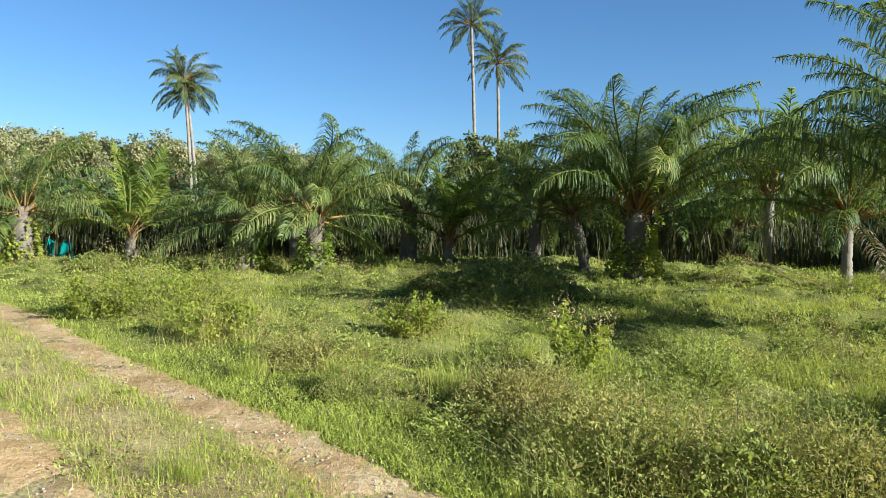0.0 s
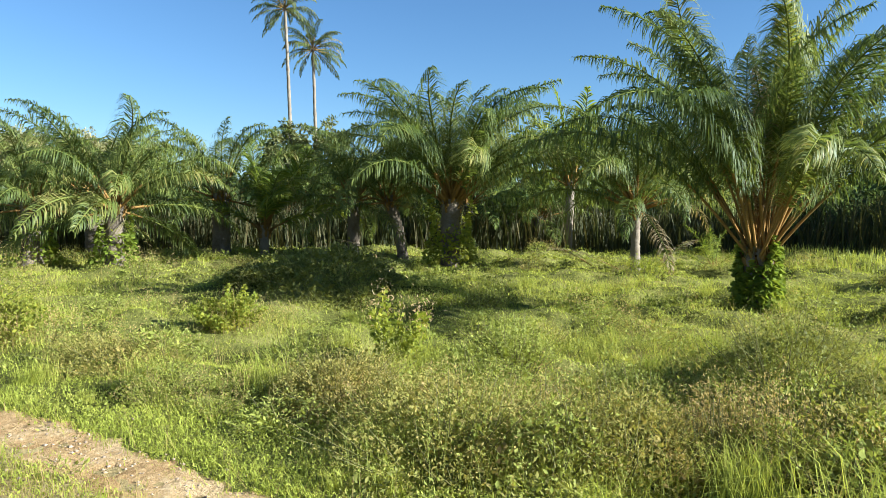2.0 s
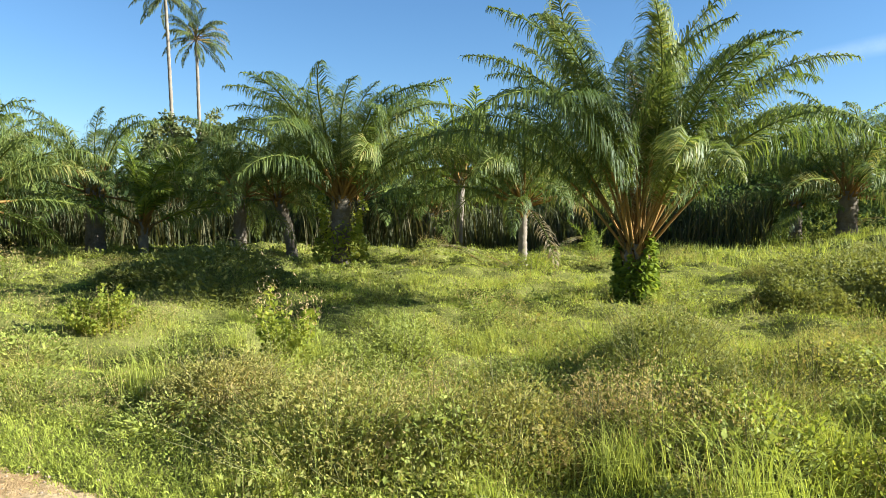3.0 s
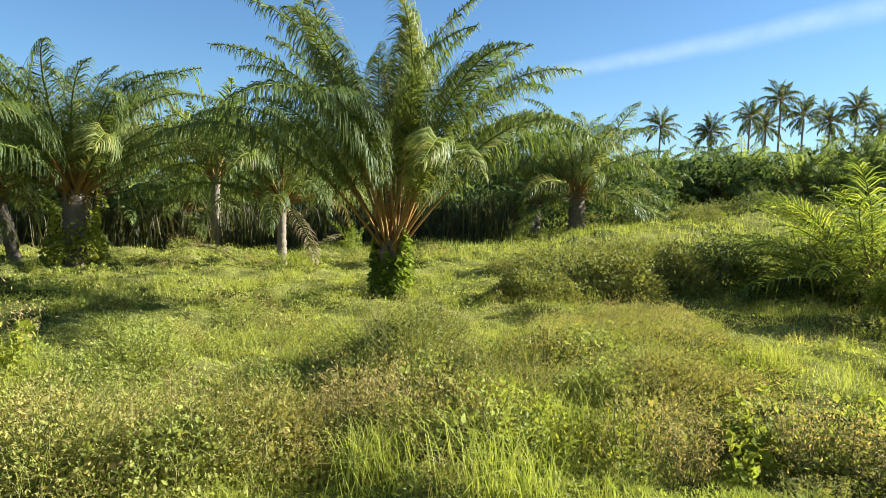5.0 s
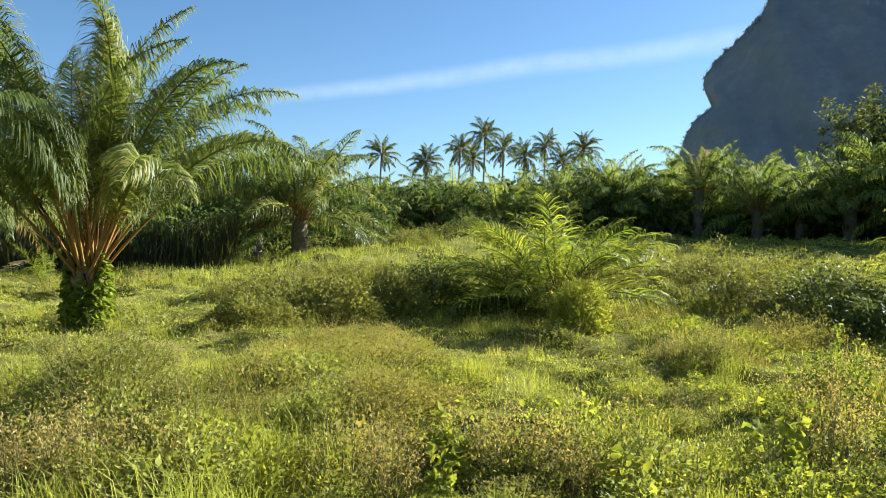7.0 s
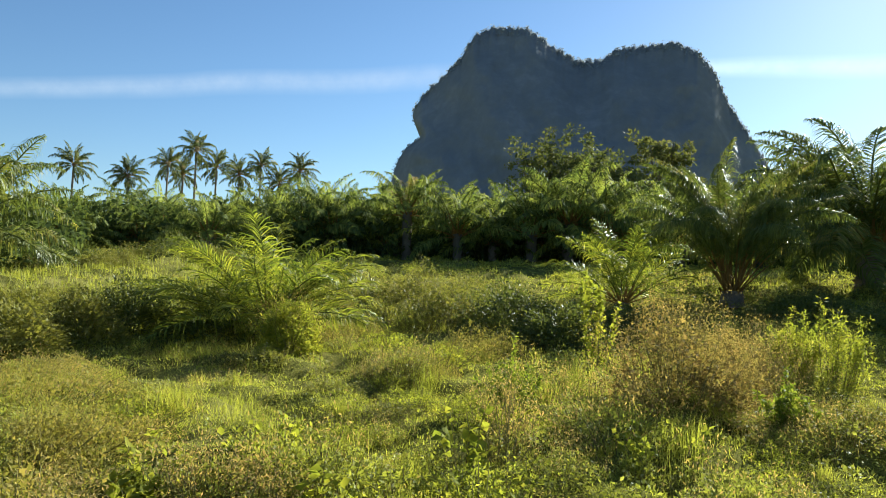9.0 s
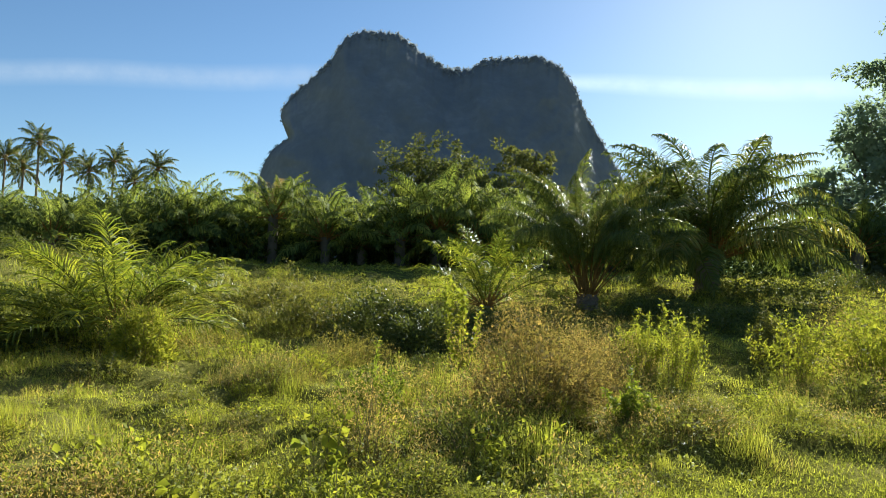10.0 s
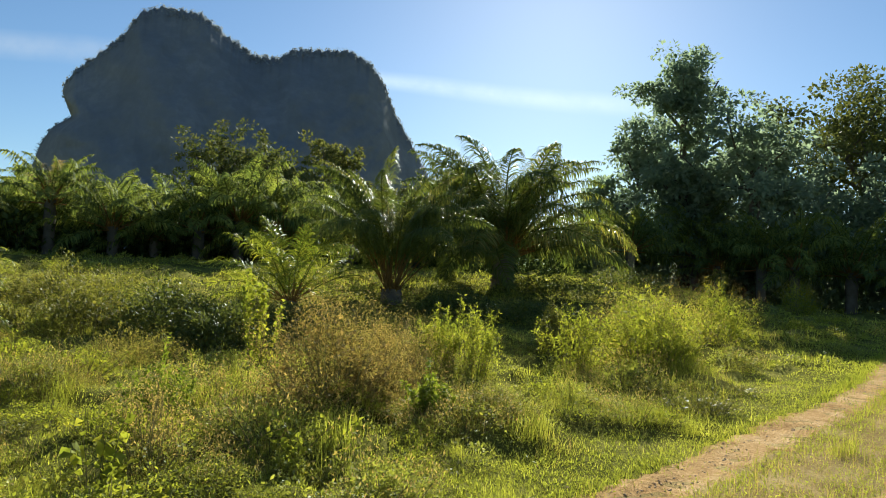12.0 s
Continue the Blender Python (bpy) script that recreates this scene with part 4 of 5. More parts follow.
KINDS = {  # label, material, leaves, leaf, aspect, stems, tips
    "brush_brown": ("low tangled brush of small brownish green leaves", M_BROWN, 8000, 0.023, 0.42, 60, None),
    "brush_green": ("dense low brush of small green leaves", M_BUSH, 8000, 0.024, 0.42, 60, None),
    "brush_gold": ("tangle of dry golden weeds and green leaves", M_HERB, 6000, 0.03, 0.45, 44, M_STRAW),
    "yellow": ("weeds with straw yellow flowering tops", M_YELLOWLEAF, 6000, 0.042, 0.45, 70, M_STRAW),
    "herb": ("bright green leafy herbs in the grass", M_YELLOWLEAF, 2800, 0.048, 0.6, 24, None),
    "bush_green": ("rounded green bush with small leaves", M_BUSH, 6500, 0.052, 0.5, 50, None),
    "bush_dark": ("dark green tangled bush", M_DEEPBUSH, 6500, 0.062, 0.5, 50, None),
    "shrub_yellow": ("feathery yellow green shrub lit from behind", M_YELLOWLEAF, 8000, 0.05, 0.38, 60, M_STRAW),
    "stem": ("tall slim leafy weed with bright yellow green leaves", M_YELLOWLEAF, 760, 0.075, 0.7, 9, None),
    "brown": ("brown withering bush with rusty seed heads", M_RUST, 12000, 0.032, 0.42, 60, M_STRAW),
    "tall_green": ("tall upright green weeds with slim leaves", M_YELLOWLEAF, 4200, 0.05, 0.4, 34, None),
    "yleaf": ("weed with large yellow green heart shaped leaves", M_YELLOWLEAF, 90, 0.08, 0.85, 8, None),
    "weed": ("upright green weed with bright leaves", M_VINE, 1500, 0.05, 0.5, 16, None),
    "pink": ("dry pinkish brown weed", M_RUST, 520, 0.026, 0.36, 24, M_STRAW),
    "pinkweed": ("leafy green weed with a dry pinkish head", M_YELLOWLEAF, 620, 0.065, 0.7, 9, M_PINK),
    "yellowweed": ("patch of bright yellow green leafy weeds", M_YELLOWLEAF, 900, 0.04, 0.5, 22, None),
    "weedbig": ("low weed with broad green leaves", M_YELLOWLEAF, 220, 0.06, 0.75, 12, None),
    "tuft": ("small dark twiggy tuft", M_BROWN, 260, 0.04, 0.4, 12, None),
}
PLANTS = """brush_brown 1.22 4.49 0.93 0.56; brush_brown 2.25 4.08 0.61 0.59; brush_brown 0.62 5.78 0.58 0.37; brush_green 4.36 5.07 0.75 0.69;
brush_gold 3.23 3.91 0.52 0.48; brush_green 4.37 4.06 0.57 0.5; yellow -4.26 11.04 1.22 0.95; herb -5.02 10.44 0.55 0.75; herb -2.94 9.15 0.69 0.5;
brush_brown -1.38 7.81 0.76 0.3; bush_green 9.18 7.72 0.81 0.6; bush_green 10.67 7.28 1.03 0.85; bush_dark 13.58 6.82 0.97 1.2; bush_green 13.66 10.69 1.79 0.69;
bush_dark 14.5 4.91 1.5 0.9; shrub_yellow 11.78 3.08 0.53 0.92; bush_green 20.08 1.45 1.28 1.5; bush_dark 15.25 -0.74 1.33 1.1; bush_green 23.11 0.27 2.2 1.0;
stem 11.4 -1.85 0.32 1.56; brown 8.03 -2.16 0.86 1.2; brown 9.89 -3.55 0.58 1.05; tall_green 10.53 -4.93 0.6 1.25; tall_green 10.98 -4.53 0.47 1.04;
shrub_yellow 10.63 -8.53 1.03 1.5; shrub_yellow 14.38 -13.63 0.94 1.5; tall_green 10.84 -7.03 0.62 1.2; shrub_yellow 27.0 -31.0 0.98 2.1; yleaf 5.8 0.02 0.25 0.51;
weed 7.97 -0.4 0.35 0.89; pink 5.96 -0.29 0.24 0.7; pinkweed 1.37 7.02 0.31 0.85; herb -0.37 9.44 0.41 0.53; bush_dark 23.9 -14.8 2.7 1.2; bush_dark 29.8 -22.4 2.1 1.4;
weedbig 5.14 2.16 0.27 0.4; weedbig 5.52 1.42 0.36 0.5; weedbig 6.21 -1.6 0.46 0.46; brush_green 7.37 -3.53 0.78 0.4; bush_dark 17.9 -10.2 1.6 0.8;
bush_green 12.5 -7.9 0.53 1.0; tuft 2.57 7.87 0.2 0.26; bush_green 1.2 12.3 1.5 0.4; bush_green 0.2 12.5 0.8 0.3; brown 8.9 -2.9 0.7 0.9; brush_brown 5.9 3.2 0.8 0.3; brush_brown 8.6 5.3 1.0 0.3; bush_green 12.2 6.9 0.9 0.9; shrub_yellow 11.6 -9.3 0.9 1.35; bush_green 17.5 2.2 1.0 0.7; brush_green 10.2 1.0 0.8 0.4; brush_brown 12.6 0.2 1.0 0.5; bush_dark 13.9 -1.6 1.0 0.9;
bush_dark 27.0 16.2 1.9 1.1; bush_green 28.6 14.8 1.8 0.9; bush_dark 30.2 13.4 2.2 1.2; bush_green 31.3 11.6 1.9 0.9; bush_green 25.6 14.2 1.4 0.6; bush_green 17.2 11.4 1.5 0.6;
bush_green 19.4 4.6 1.1 0.7; bush_green 21.6 3.2 1.3 0.8; bush_dark 18.6 0.2 1.2 0.8; bush_green 17.4 -2.2 1.3 0.8; brush_brown 14.6 2.6 1.1 0.45; brush_brown 19.6 -1.4 1.3 0.6; bush_green 24.6 2.4 1.5 0.7; bush_dark 16.6 -3.6 1.2 0.9; bush_dark 19.8 -8.6 1.6 0.9; bush_green 16.15 0.77 1.16 1.3; brush_brown 7.18 4.44 1.41 0.36;
pink 4.84 1.70 0.22 0.50; pink 4.84 1.26 0.20 0.45; pink 3.17 3.94 0.25 0.55; pink 3.47 3.22 0.20 0.40; pink 4.09 2.15 0.20 0.40; pink 2.85 3.90 0.22 0.60; pink 1.98 4.74 0.22 0.50; pink 3.08 3.62 0.25 0.60; pink 2.93 4.00 0.20 0.55;
yleaf 4.46 1.91 0.22 0.35; yleaf 4.83 0.86 0.20 0.35; yellowweed 3.88 3.38 0.35 0.40; yellowweed 3.63 3.16 0.40 0.35; yellowweed 4.13 2.84 0.35 0.35; yellowweed 3.79 3.07 0.40 0.35; yleaf 5.01 2.13 0.20 0.30; pink 6.65 -0.36 0.25 0.60; weed 7.40 -3.05 0.25 0.60"""
for k, row in enumerate(PLANTS.replace("\n", " ").split(";")):
    kind_, px, py, pr, ph = row.split()
    lab, mat, nl, ls, asp, st, tip_mat = KINDS[kind_]
    if math.hypot(float(px), float(py)) > 12 and nl > 3000:
        nl, ls = int(nl * 0.62), ls * 1.2
    shrub("weed" if kind_ in ("stem", "yleaf", "weed", "yellowweed", "pink", "pinkweed", "weedbig", "herb", "tall_green", "tuft") else "bush", float(px), float(py), float(pr), float(ph), lab, mat, 400 + k, nl, ls, asp, st, tips=tip_mat,
          category="weed" if nl < 1000 else "bush",
          dome={"brush": 0.75, "bush": 0.8, "brown": 0.55, "yellow": 0.5, "shrub": 0.45}.get(kind_.split("_")[0], 0.0))


# ---- grass ----
def lawn(n, r0, r1, az0=-44, az1=154, power=1.0):
    """Random spots over the field, denser close to the track."""
    u = rng.random(n)
    rr = r0 * (r1 / r0) ** (u ** power)
    az = np.radians(rng.uniform(az0, az1, n))
    return rr * np.sin(az), rr * np.cos(az)


def wave(x, y, s, k):
    return 0.5 + 0.25 * (np.sin(x * s + k + np.sin(y * s * 0.7 + k)) + np.sin(y * s * 1.1 + 2 * k + np.sin(x * s * 0.8)))


def bare(x, y):
    """How bare the ground is: the two wheel tracks."""
    o = rut_offset(x, y)
    return np.maximum(np.exp(-((o) / 0.29) ** 4), np.exp(-((o - 1.5) / 0.33) ** 4))


def cover(name, label, mat, n, r0, r1, ln, wd, lean, keep, power=1.0):
    x, y = lawn(n, r0, r1, power=power)
    k = rng.random(n) < keep(x, y) * (1 - 0.97 * bare(x, y))
    x, y = x[k], y[k]
    r = np.hypot(x, y)
    p = np.stack([x, y, height(x, y) - 0.01], -1)
    m = len(x)
    v, f = thin_blades_at(p, lean * rng.uniform(0.4, 1.5, m), ln(x, y, r) * rng.uniform(0.55, 1.3, m), wd * np.maximum(1, r / 9) * rng.uniform(0.7, 1.3, m))
    ob = new(name, mesh_from(name, v, f, mat))
    tagged(ob, label, "grass", kind="stuff")


def verge(x, y):
    return 1 - soft(0.9, 1.7, -rut_offset(x, y))   # short grass near the track, on the walker's side too


def median(x, y):
    """The strip between and just beside the two wheel tracks."""
    o = rut_offset(x, y)
    return soft(-0.5, 0.1, o) * (1 - soft(1.5, 2.2, o))


cover("turf", "short green turf beside the track", M_TURF, 760000, 2.6, 44, lambda x, y, r: (0.03 + 0.055 * patchy(x, y, 0.5, 7)) * (1 + r / 50), 0.012, 1.3, lambda x, y: (0.75 + 0.25 * verge(x, y)) * (1 - 0.15 * median(x, y)) * (0.5 + 0.5 * soft(0.2, 0.5, patchy(x, y, 0.33, 8))), 1.0)
cover("field_grass", "uneven yellow green field grass in tufts", M_GRASS, 520000, 4.0, 60, lambda x, y, r: (0.05 + 0.24 * weedy(x, y) * patchy(x, y, 0.3, 9)) * (1 + r / 60), 0.0065, 0.9, lambda x, y: (1 - 0.85 * verge(x, y)) * (0.12 + 0.88 * weedy(x, y)), 0.9)
cover("dry_grass", "thin dry straw coloured grass stalks", M_STRAW, 130000, 2.8, 40, lambda x, y, r: 0.12 + 0.3 * patchy(x, y, 0.5, 10), 0.0035, 0.7, lambda x, y: np.maximum(0.5 * median(x, y), (1 - 0.9 * verge(x, y)) * soft(0.3, 0.7, patchy(x, y, 1.4, 11)) * weedy(x, y)))


def herbs(name, label, mat, n, r0, r1, size, top, keep, per=40):
    """Low weeds: small leaves heaped in many little mounds."""
    x, y = lawn(n, r0, r1)
    k = rng.random(n) < keep(x, y) * (1 - 0.97 * bare(x, y)) * (1 - 0.9 * verge(x, y))
    x, y = np.repeat(x[k], per), np.repeat(y[k], per)
    m = len(x)
    far = np.maximum(1, np.hypot(x, y) / 10)
    wide = np.repeat(rng.uniform(0.07, 0.24, m // per), per) * far ** 0.6
    tall = np.repeat(rng.uniform(0.35, 1.3, m // per), per) * top * (0.4 + 0.6 * weedy(x, y))
    a, q = rng.uniform(0, 2 * np.pi, m), np.sqrt(rng.random(m))
    x, y = x + wide * q * np.cos(a), y + wide * q * np.sin(a)
    p = np.stack([x, y, height(x, y) + tall * (1 - q ** 2) * (1 - 0.6 * rng.random(m) ** 2) + 0.015], -1)
    w = np.stack([np.cos(a) * q, np.sin(a) * q, np.full(m, 0.5)], -1) + rng.normal(0, 0.5, (m, 3))
    sz = size * far * rng.uniform(0.6, 1.4, m)
    v, f = leaves_at(p, w, sz, sz * 0.5, 0.15)
    tagged(new(name, mesh_from(name, v, f, mat)), label, "weeds", kind="stuff")


herbs("low_weeds", "low tangled green weeds", M_HERB, 9500, 3.4, 45, 0.038, 0.2, lambda x, y: (0.25 + 0.75 * weedy(x, y)) * soft(0.2, 0.5, patchy(x, y, 1.1, 13)))
herbs("green_weeds", "low mounds of dark green weeds", M_BUSH, 5200, 3.6, 40, 0.036, 0.2, lambda x, y: (0.2 + 0.8 * weedy(x, y)) * soft(0.4, 0.7, patchy(x, y, 1.6, 15)))
herbs("brown_weeds", "low tangled brownish weeds", M_BROWN, 5000, 3.4, 40, 0.027, 0.2, lambda x, y: weedy(x, y) * soft(0.5, 0.75, patchy(x, y, 1.8, 14)))


def thicket(name, label, mat, n, az0, az1, d0, d1, h0, h1, width, kind_="reeds"):
    az = np.radians(rng.uniform(az0, az1, n))
    d = rng.uniform(d0, d1, n)
    x, y = d * np.sin(az), d * np.cos(az)
    p = np.stack([x, y, height(x, y)], -1)
    v, f = blades_at(p, rng.uniform(0.1, 0.8, n), rng.uniform(h0, h1, n), width)
    tagged(new(name, mesh_from(name, v, f, mat)), label, kind_, kind="stuff")


thicket("reed_thicket", "tall reeds and cane below the palms, coloured dark for shade", M_SHADEREED, 16000, -40, 48, 26, 35, 0.8, 2.4, 0.05)
thicket("tall_grass", "tall bright grass along the plantation edge", M_HERB, 16000, 38, 70, 20, 44, 0.1, 0.38, 0.018, "grass")


def undergrowth(name, label, mat, n, az0, az1, d0, d1, h, leaf):
    az = np.radians(rng.uniform(az0, az1, n))
    d = rng.uniform(d0, d1, n)
    x, y = d * np.sin(az), d * np.cos(az)
    top = h * (0.45 + 0.8 * wave(x, y, 0.5, 2))
    p = np.stack([x, y, height(x, y) + top * rng.random(n)], -1)
    sz = leaf * rng.uniform(0.6, 1.4, n)
    v, f = leaves_at(p, rng.normal(size=(n, 3)), sz, sz * 0.6, 0.15)
    tagged(new(name, mesh_from(name, v, f, mat)), label, "undergrowth", kind="stuff")


undergrowth("undergrowth", "leafy undergrowth below the palms, coloured dark for shade", M_SHADELEAF, 38000, -42, 60, 29, 42, 2.8, 0.24)
undergrowth("undergrowth", "leafy undergrowth at the plantation edge, coloured dark for shade", M_SHADELEAF, 36000, 46, 124, 44, 58, 3.3, 0.36)
undergrowth("undergrowth", "dark roadside thicket below the trees", M_HAZYLEAF, 34000, 123, 158, 56, 76, 7.5, 0.5)

# ragged short grass creeping over the edges of the wheel tracks
ne = 50000
se = rng.integers(40, len(RUT) - 40, ne)
oe = np.where(rng.random(ne) < 0.5, 0.0, 1.5) + np.sign(rng.random(ne) - 0.5) * (0.37 + rng.normal(-0.02, 0.07, ne) + 0.05 * np.sin(se * 0.9))
qe = RUT[se] + RUT_N[se] * oe[:, None] + rng.normal(0, 0.07, (ne, 2))
ke = np.hypot(qe[:, 0], qe[:, 1]) < 22
qe = qe[ke]
pe = np.stack([qe[:, 0], qe[:, 1], height(qe[:, 0], qe[:, 1])], -1)
re_ = np.hypot(qe[:, 0], qe[:, 1])
v, f = blades_at(pe, rng.uniform(0.5, 1.6, len(pe)), rng.uniform(0.03, 0.085, len(pe)) * np.maximum(1, re_ / 9), 0.0045 * np.maximum(1, re_ / 9))
tagged(new("edge_grass", mesh_from("edge_grass", v, f, M_TURF)), "short ragged grass creeping over the track edges", "grass", kind="stuff")

undergrowth("undergrowth", "distant green scrub along the field edge", M_HAZYLEAF, 14000, 104, 130, 62, 80, 3.4, 0.4)

# creeping broad leaves in the turf of the verge
nc = 330000
cx_, cy_ = lawn(nc, 2.6, 22, power=1.1)
kc = rng.random(nc) < verge(cx_, cy_) * (1 - 0.97 * bare(cx_, cy_)) * (0.35 + 0.65 * wave(cx_, cy_, 1.6, 9)) * (1 - 0.5 * median(cx_, cy_))
cx_, cy_ = cx_[kc], cy_[kc]
rc = np.hypot(cx_, cy_)
pc = np.stack([cx_, cy_, height(cx_, cy_) + rng.random(len(cx_)) * 0.045], -1)
sc_ = 0.021 * np.maximum(1, rc / 9) * rng.uniform(0.6, 1.5, len(cx_))
v, f = leaves_at(pc, rng.normal(size=pc.shape) * (1, 1, 0.5) + np.array([0, 0, 0.3]), sc_, sc_ * 0.45, 0.2)
tagged(new("creeping_weeds", mesh_from("creeping_weeds", v, f, M_TURF)), "creeping green broad leaved turf weeds", "weeds", kind="stuff")


# ---- scattered clumps and tussocks ----
def tussock(seed, n, h, spread, mat, label):
    """A tuft of long blades from one root."""
    r = np.random.default_rng(seed)
    ob = thing("grass_tussock", 0, 0, label, "grass tuft", "grass tussocks", z=0)
    p = np.stack([r.normal(0, spread, n), r.normal(0, spread, n), np.full(n, -0.02)], -1)
    v, f = blades_at(p, r.uniform(0.3, 1.3, n), h * r.uniform(0.5, 1.2, n), 0.0045)
    tagged(part("blade_tuft", mesh_from("blade_tuft", v, f, mat), ob), kind="stuff")
    return ob


r_ = np.random.default_rng(77)
TUFTS = [tussock(800 + k, 130, 0.28 + 0.04 * k, 0.06 + 0.012 * k, (M_GRASS, M_TURF, M_GRASS)[k % 3], "tuft of long yellow green grass blades") for k in range(6)]
CLUMPS = [shrub("weed_clump", 0, 0, 0.34, 0.3, lab, mt, 820 + k, 1150, lf * 0.78, 0.45, 20, tips=tp, category="weed", group="weed clumps", dome=0.6)
          for k, (lab, mt, lf, tp) in enumerate([
              ("low clump of small green weeds", M_HERB, 0.028, None), ("low clump of brownish weeds", M_BROWN, 0.025, None),
              ("clump of bright green herbs", M_HERB, 0.03, None), ("clump of weeds with straw coloured tips", M_HERB, 0.027, M_STRAW),
              ("clump of yellow green weeds", M_YELLOWLEAF, 0.028, None), ("dark green weed clump", M_BUSH, 0.03, None)])]
fresh = set(TUFTS + CLUMPS)


def strew(ob, x, y, s, h):
    m = pose(x, y, ground_z(x, y), 0, 0, r_.uniform(0, 360))
    if ob in fresh:
        fresh.discard(ob)
        ob.matrix_world = m
    else:
        ob = copy_thing(ob, m)
    ob.scale = (s, s, s * h)


for k in range(620):
    az, d = r_.uniform(-36, 146), 4.2 * (34 / 4.2) ** r_.random() ** 0.9
    x, y = polar(az, d)
    o = float(rut_offset(x, y))
    if o > -1.0 or (d > 8.5 and az < 72 and r_.random() < 0.62):
        continue
    kind_ = int(6 * np.clip(0.75 * wave(x, y, 0.55, 3.3) + 0.4 * r_.random() - 0.05, 0, 0.999))
    strew(CLUMPS[kind_], x, y, r_.uniform(0.5, 1.2) * (1 + d / 30), r_.uniform(0.6, 1.2))
for k in range(200):
    az, d = r_.uniform(-36, 146), 3.6 * (24 / 3.6) ** r_.random()
    x, y = polar(az, d)
    o = float(rut_offset(x, y))
    if abs(o) < 0.42 or abs(o - 1.5) < 0.45:
        continue
    strew(TUFTS[r_.integers(0, 6)], x, y, r_.uniform(0.5, 1.1) * (0.75 if o > -1 else 1.1), 1.0)

# loose stones on the wheel tracks
n = 6000
s_ = rng.integers(60, len(RUT) - 60, n)
o_ = np.where(rng.random(n) < 0.6, 0.0, 1.5) + rng.normal(0, 0.17, n)
q_ = RUT[s_] + RUT_N[s_] * o_[:, None] + rng.normal(0, 0.05, (n, 2))
oct_v = np.array([(1, 0, 0), (-1, 0, 0), (0, 1, 0), (0, -1, 0), (0, 0, 1), (0, 0, -1)], float)
oct_f = np.array([(0, 2, 4), (2, 1, 4), (1, 3, 4), (3, 0, 4), (2, 0, 5), (1, 2, 5), (3, 1, 5), (0, 3, 5)])
sz = 0.004 + 0.016 * rng.random(n) ** 3
pv = np.stack([q_[:, 0], q_[:, 1], height(q_[:, 0], q_[:, 1]) + 0.012], -1)[:, None] + oct_v[None] * sz[:, None, None] * rng.uniform(0.6, 1.2, (n, 6, 1)) * (1, 1, 0.7)
pf = (np.arange(n)[:, None, None] * 6 + oct_f[None]).reshape(-1, 3)
tagged(new("pebbles", mesh_from("pebbles", pv.reshape(-1, 3), pf, M_PEBBLE)), "loose pebbles scattered on the dirt track", "pebbles", kind="stuff")


# ---- far mast, tarpaulin and fallen fronds ----
M_MAST_RED = rough_material("red_paint", [(0.3, (0.4, 0.05, 0.04)), (0.7, (0.5, 0.08, 0.06))], 1.0, 0.6, 0.05)
M_MAST_WHITE = rough_material("white_paint", [(0.3, (0.7, 0.7, 0.7)), (0.7, (0.8, 0.8, 0.8))], 1.0, 0.6, 0.05)
M_TARP = rough_material("teal_tarpaulin", [(0.3, (0.03, 0.25, 0.2)), (0.7, (0.06, 0.36, 0.28))], 2.0, 0.5, 0.4)


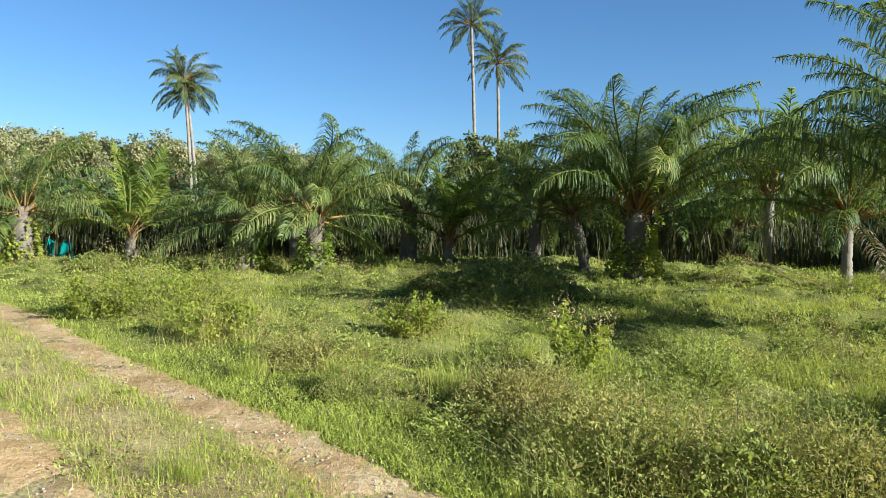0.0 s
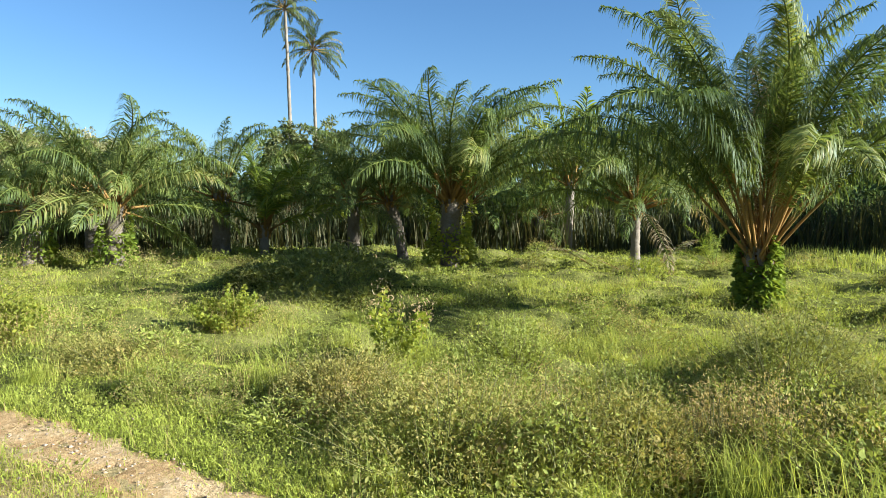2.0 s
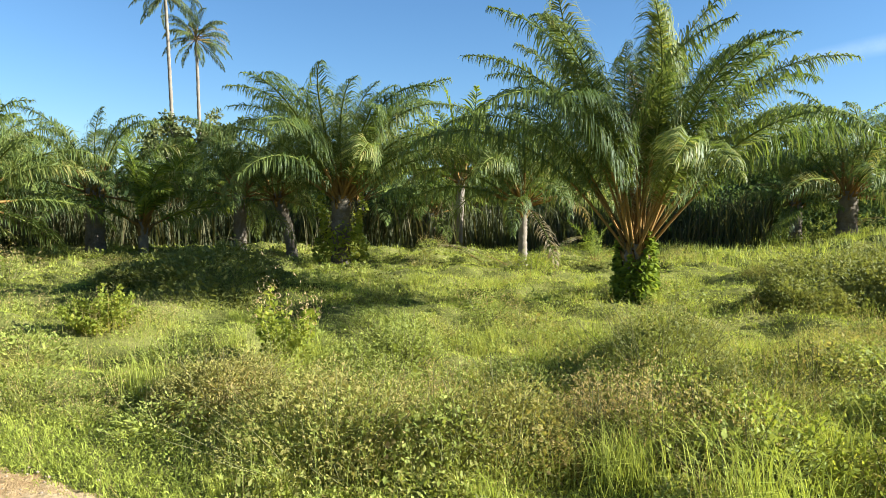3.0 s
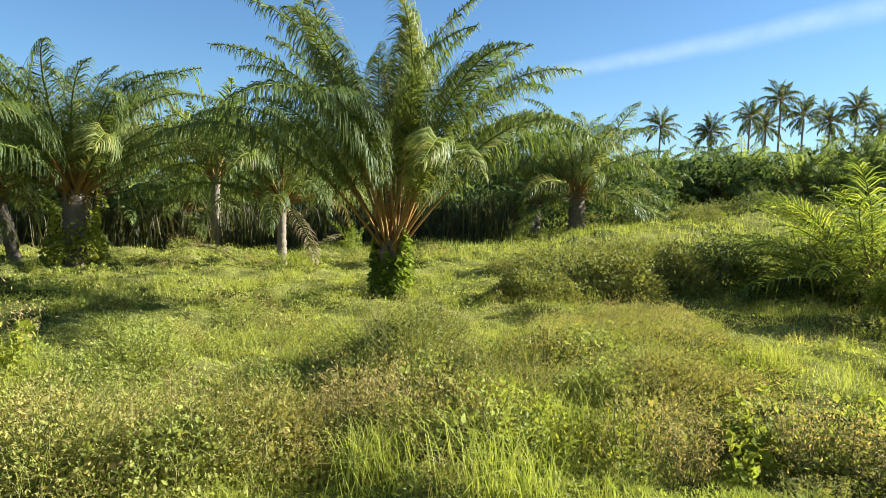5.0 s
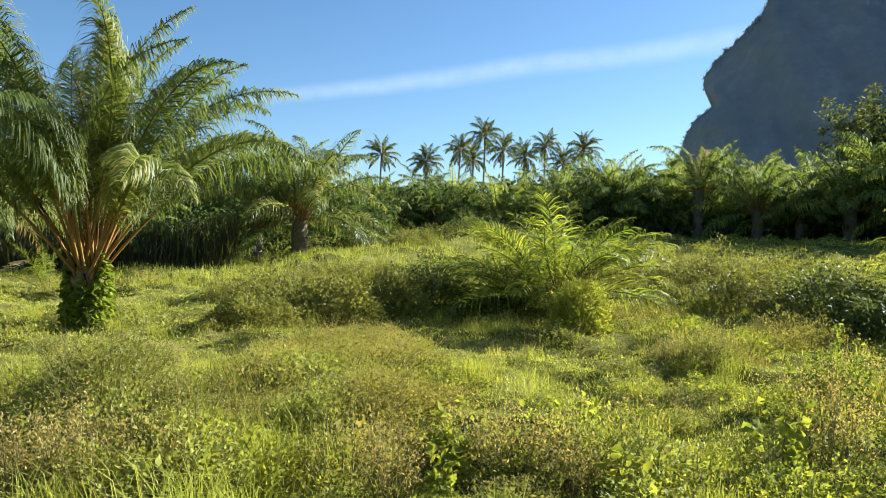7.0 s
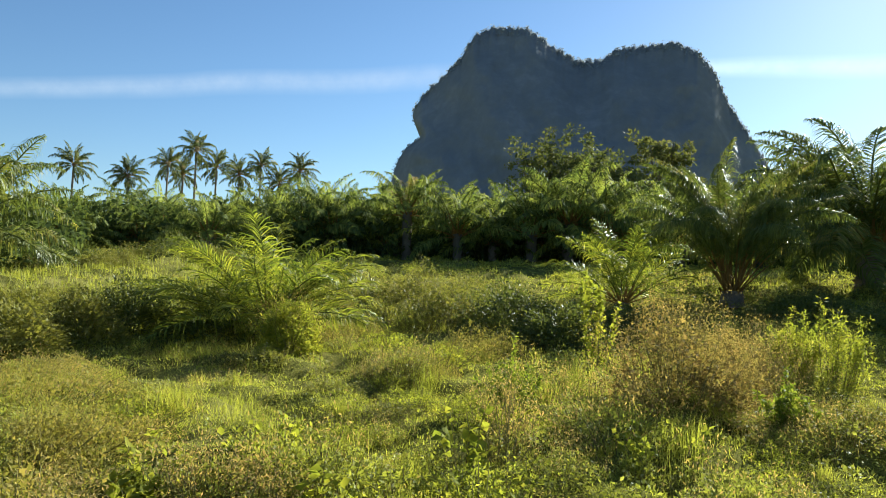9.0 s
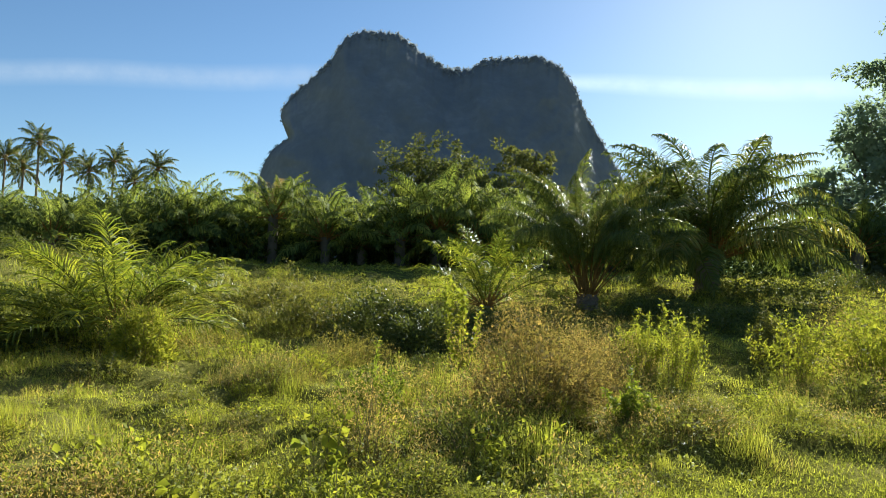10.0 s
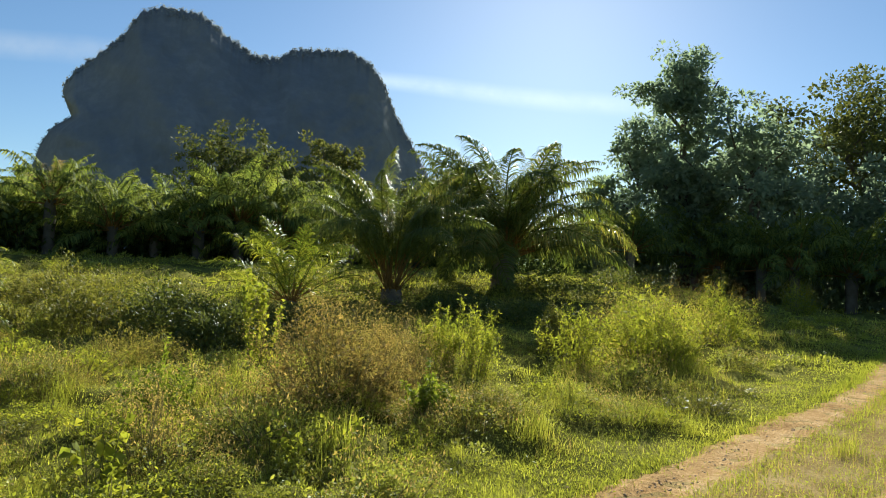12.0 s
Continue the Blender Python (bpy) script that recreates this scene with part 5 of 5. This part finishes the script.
def mast(az, d, top):
    """A lattice mast painted in red and white bands, far behind the trees."""
    x, y = polar(az, d)
    ob = thing("radio_mast", x, y, "red and white lattice radio mast behind the trees", "mast")
    bands = 8
    for k in range(bands):
        z0, z1 = top * k / bands, top * (k + 1) / bands
        bits = []
        for sx, sy in ((1, 1), (1, -1), (-1, -1), (-1, 1)):
            w0, w1 = 1.3 - 0.9 * k / bands, 1.3 - 0.9 * (k + 1) / bands
            bits.append(tube([(sx * w0, sy * w0, z0), (sx * w1, sy * w1, z1)], [0.12, 0.12], 4))
            bits.append(tube([(sx * w0, sy * w0, z0), (-sy * w1, sx * w1, z1)], [0.06, 0.06], 4))
        v, f = joined(bits)
        part("mast_section", mesh_from("mast_section", v, f, (M_MAST_RED, M_MAST_WHITE)[k % 2]), ob)
    v, f = tube([(0.9, 0, top - 3), (0.9, 0, top - 0.5)], [0.3, 0.3], 8)
    part("antenna", mesh_from("antenna", v, f, M_MAST_WHITE), ob)


mast(-31.9, 170, 18.2)


def tarpaulin(x, y):
    """A sagging sheet hung over a line between two posts."""
    ob = thing("tarpaulin", x, y, "teal tarpaulin hung between posts under the palms", "tarpaulin", turn=-30)
    u, w = np.meshgrid(np.linspace(-0.5, 0.5, 13), np.linspace(0, 1, 7), indexing="ij")
    v = np.stack([u * 1.1, 0.35 * (w - 0.5) + 0.04 * np.sin(u * 17), 0.25 + 0.6 * (1 - (2 * w - 1) ** 2) - 0.1 * np.cos(u * np.pi) + 0.03 * np.sin(w * 9 + u * 6)], -1).reshape(-1, 3)
    i, j = np.meshgrid(np.arange(12), np.arange(6), indexing="ij")
    f = np.stack([i * 7 + j, i * 7 + j + 1, (i + 1) * 7 + j + 1, (i + 1) * 7 + j], -1).reshape(-1, 4)
    part("sheet", mesh_from("sheet", v, f, M_TARP, smooth=True), ob)
    for sx in (-0.56, 0.56):
        v, f = tube([(sx, 0, -0.1), (sx + 0.02, 0, 1.0)], [0.03, 0.025], 6)
        part("post", mesh_from("post", v, f, M_BARK), ob)


tarpaulin(-12.6, 23.3)
for k, (fx, fy, fa) in enumerate([(8.6, 17.3, 200), (10.4, 16.9, 20), (8.9, 16.4, 160), (24.0, 18.2, 250), (3.6, 19.8, 170)]):
    fall = thing("fallen_frond", fx, fy, "dry brown palm frond lying in the grass", "palm frond", "fallen fronds", turn=fa)
    fr = part("dry_blade", DRY[1][1], fall)
    fr.matrix_basis = Matrix.LocRotScale(Vector((0, 0, 0.12)), Euler((0, radians(-22), 0)), (0.7, 0.7, 0.25))
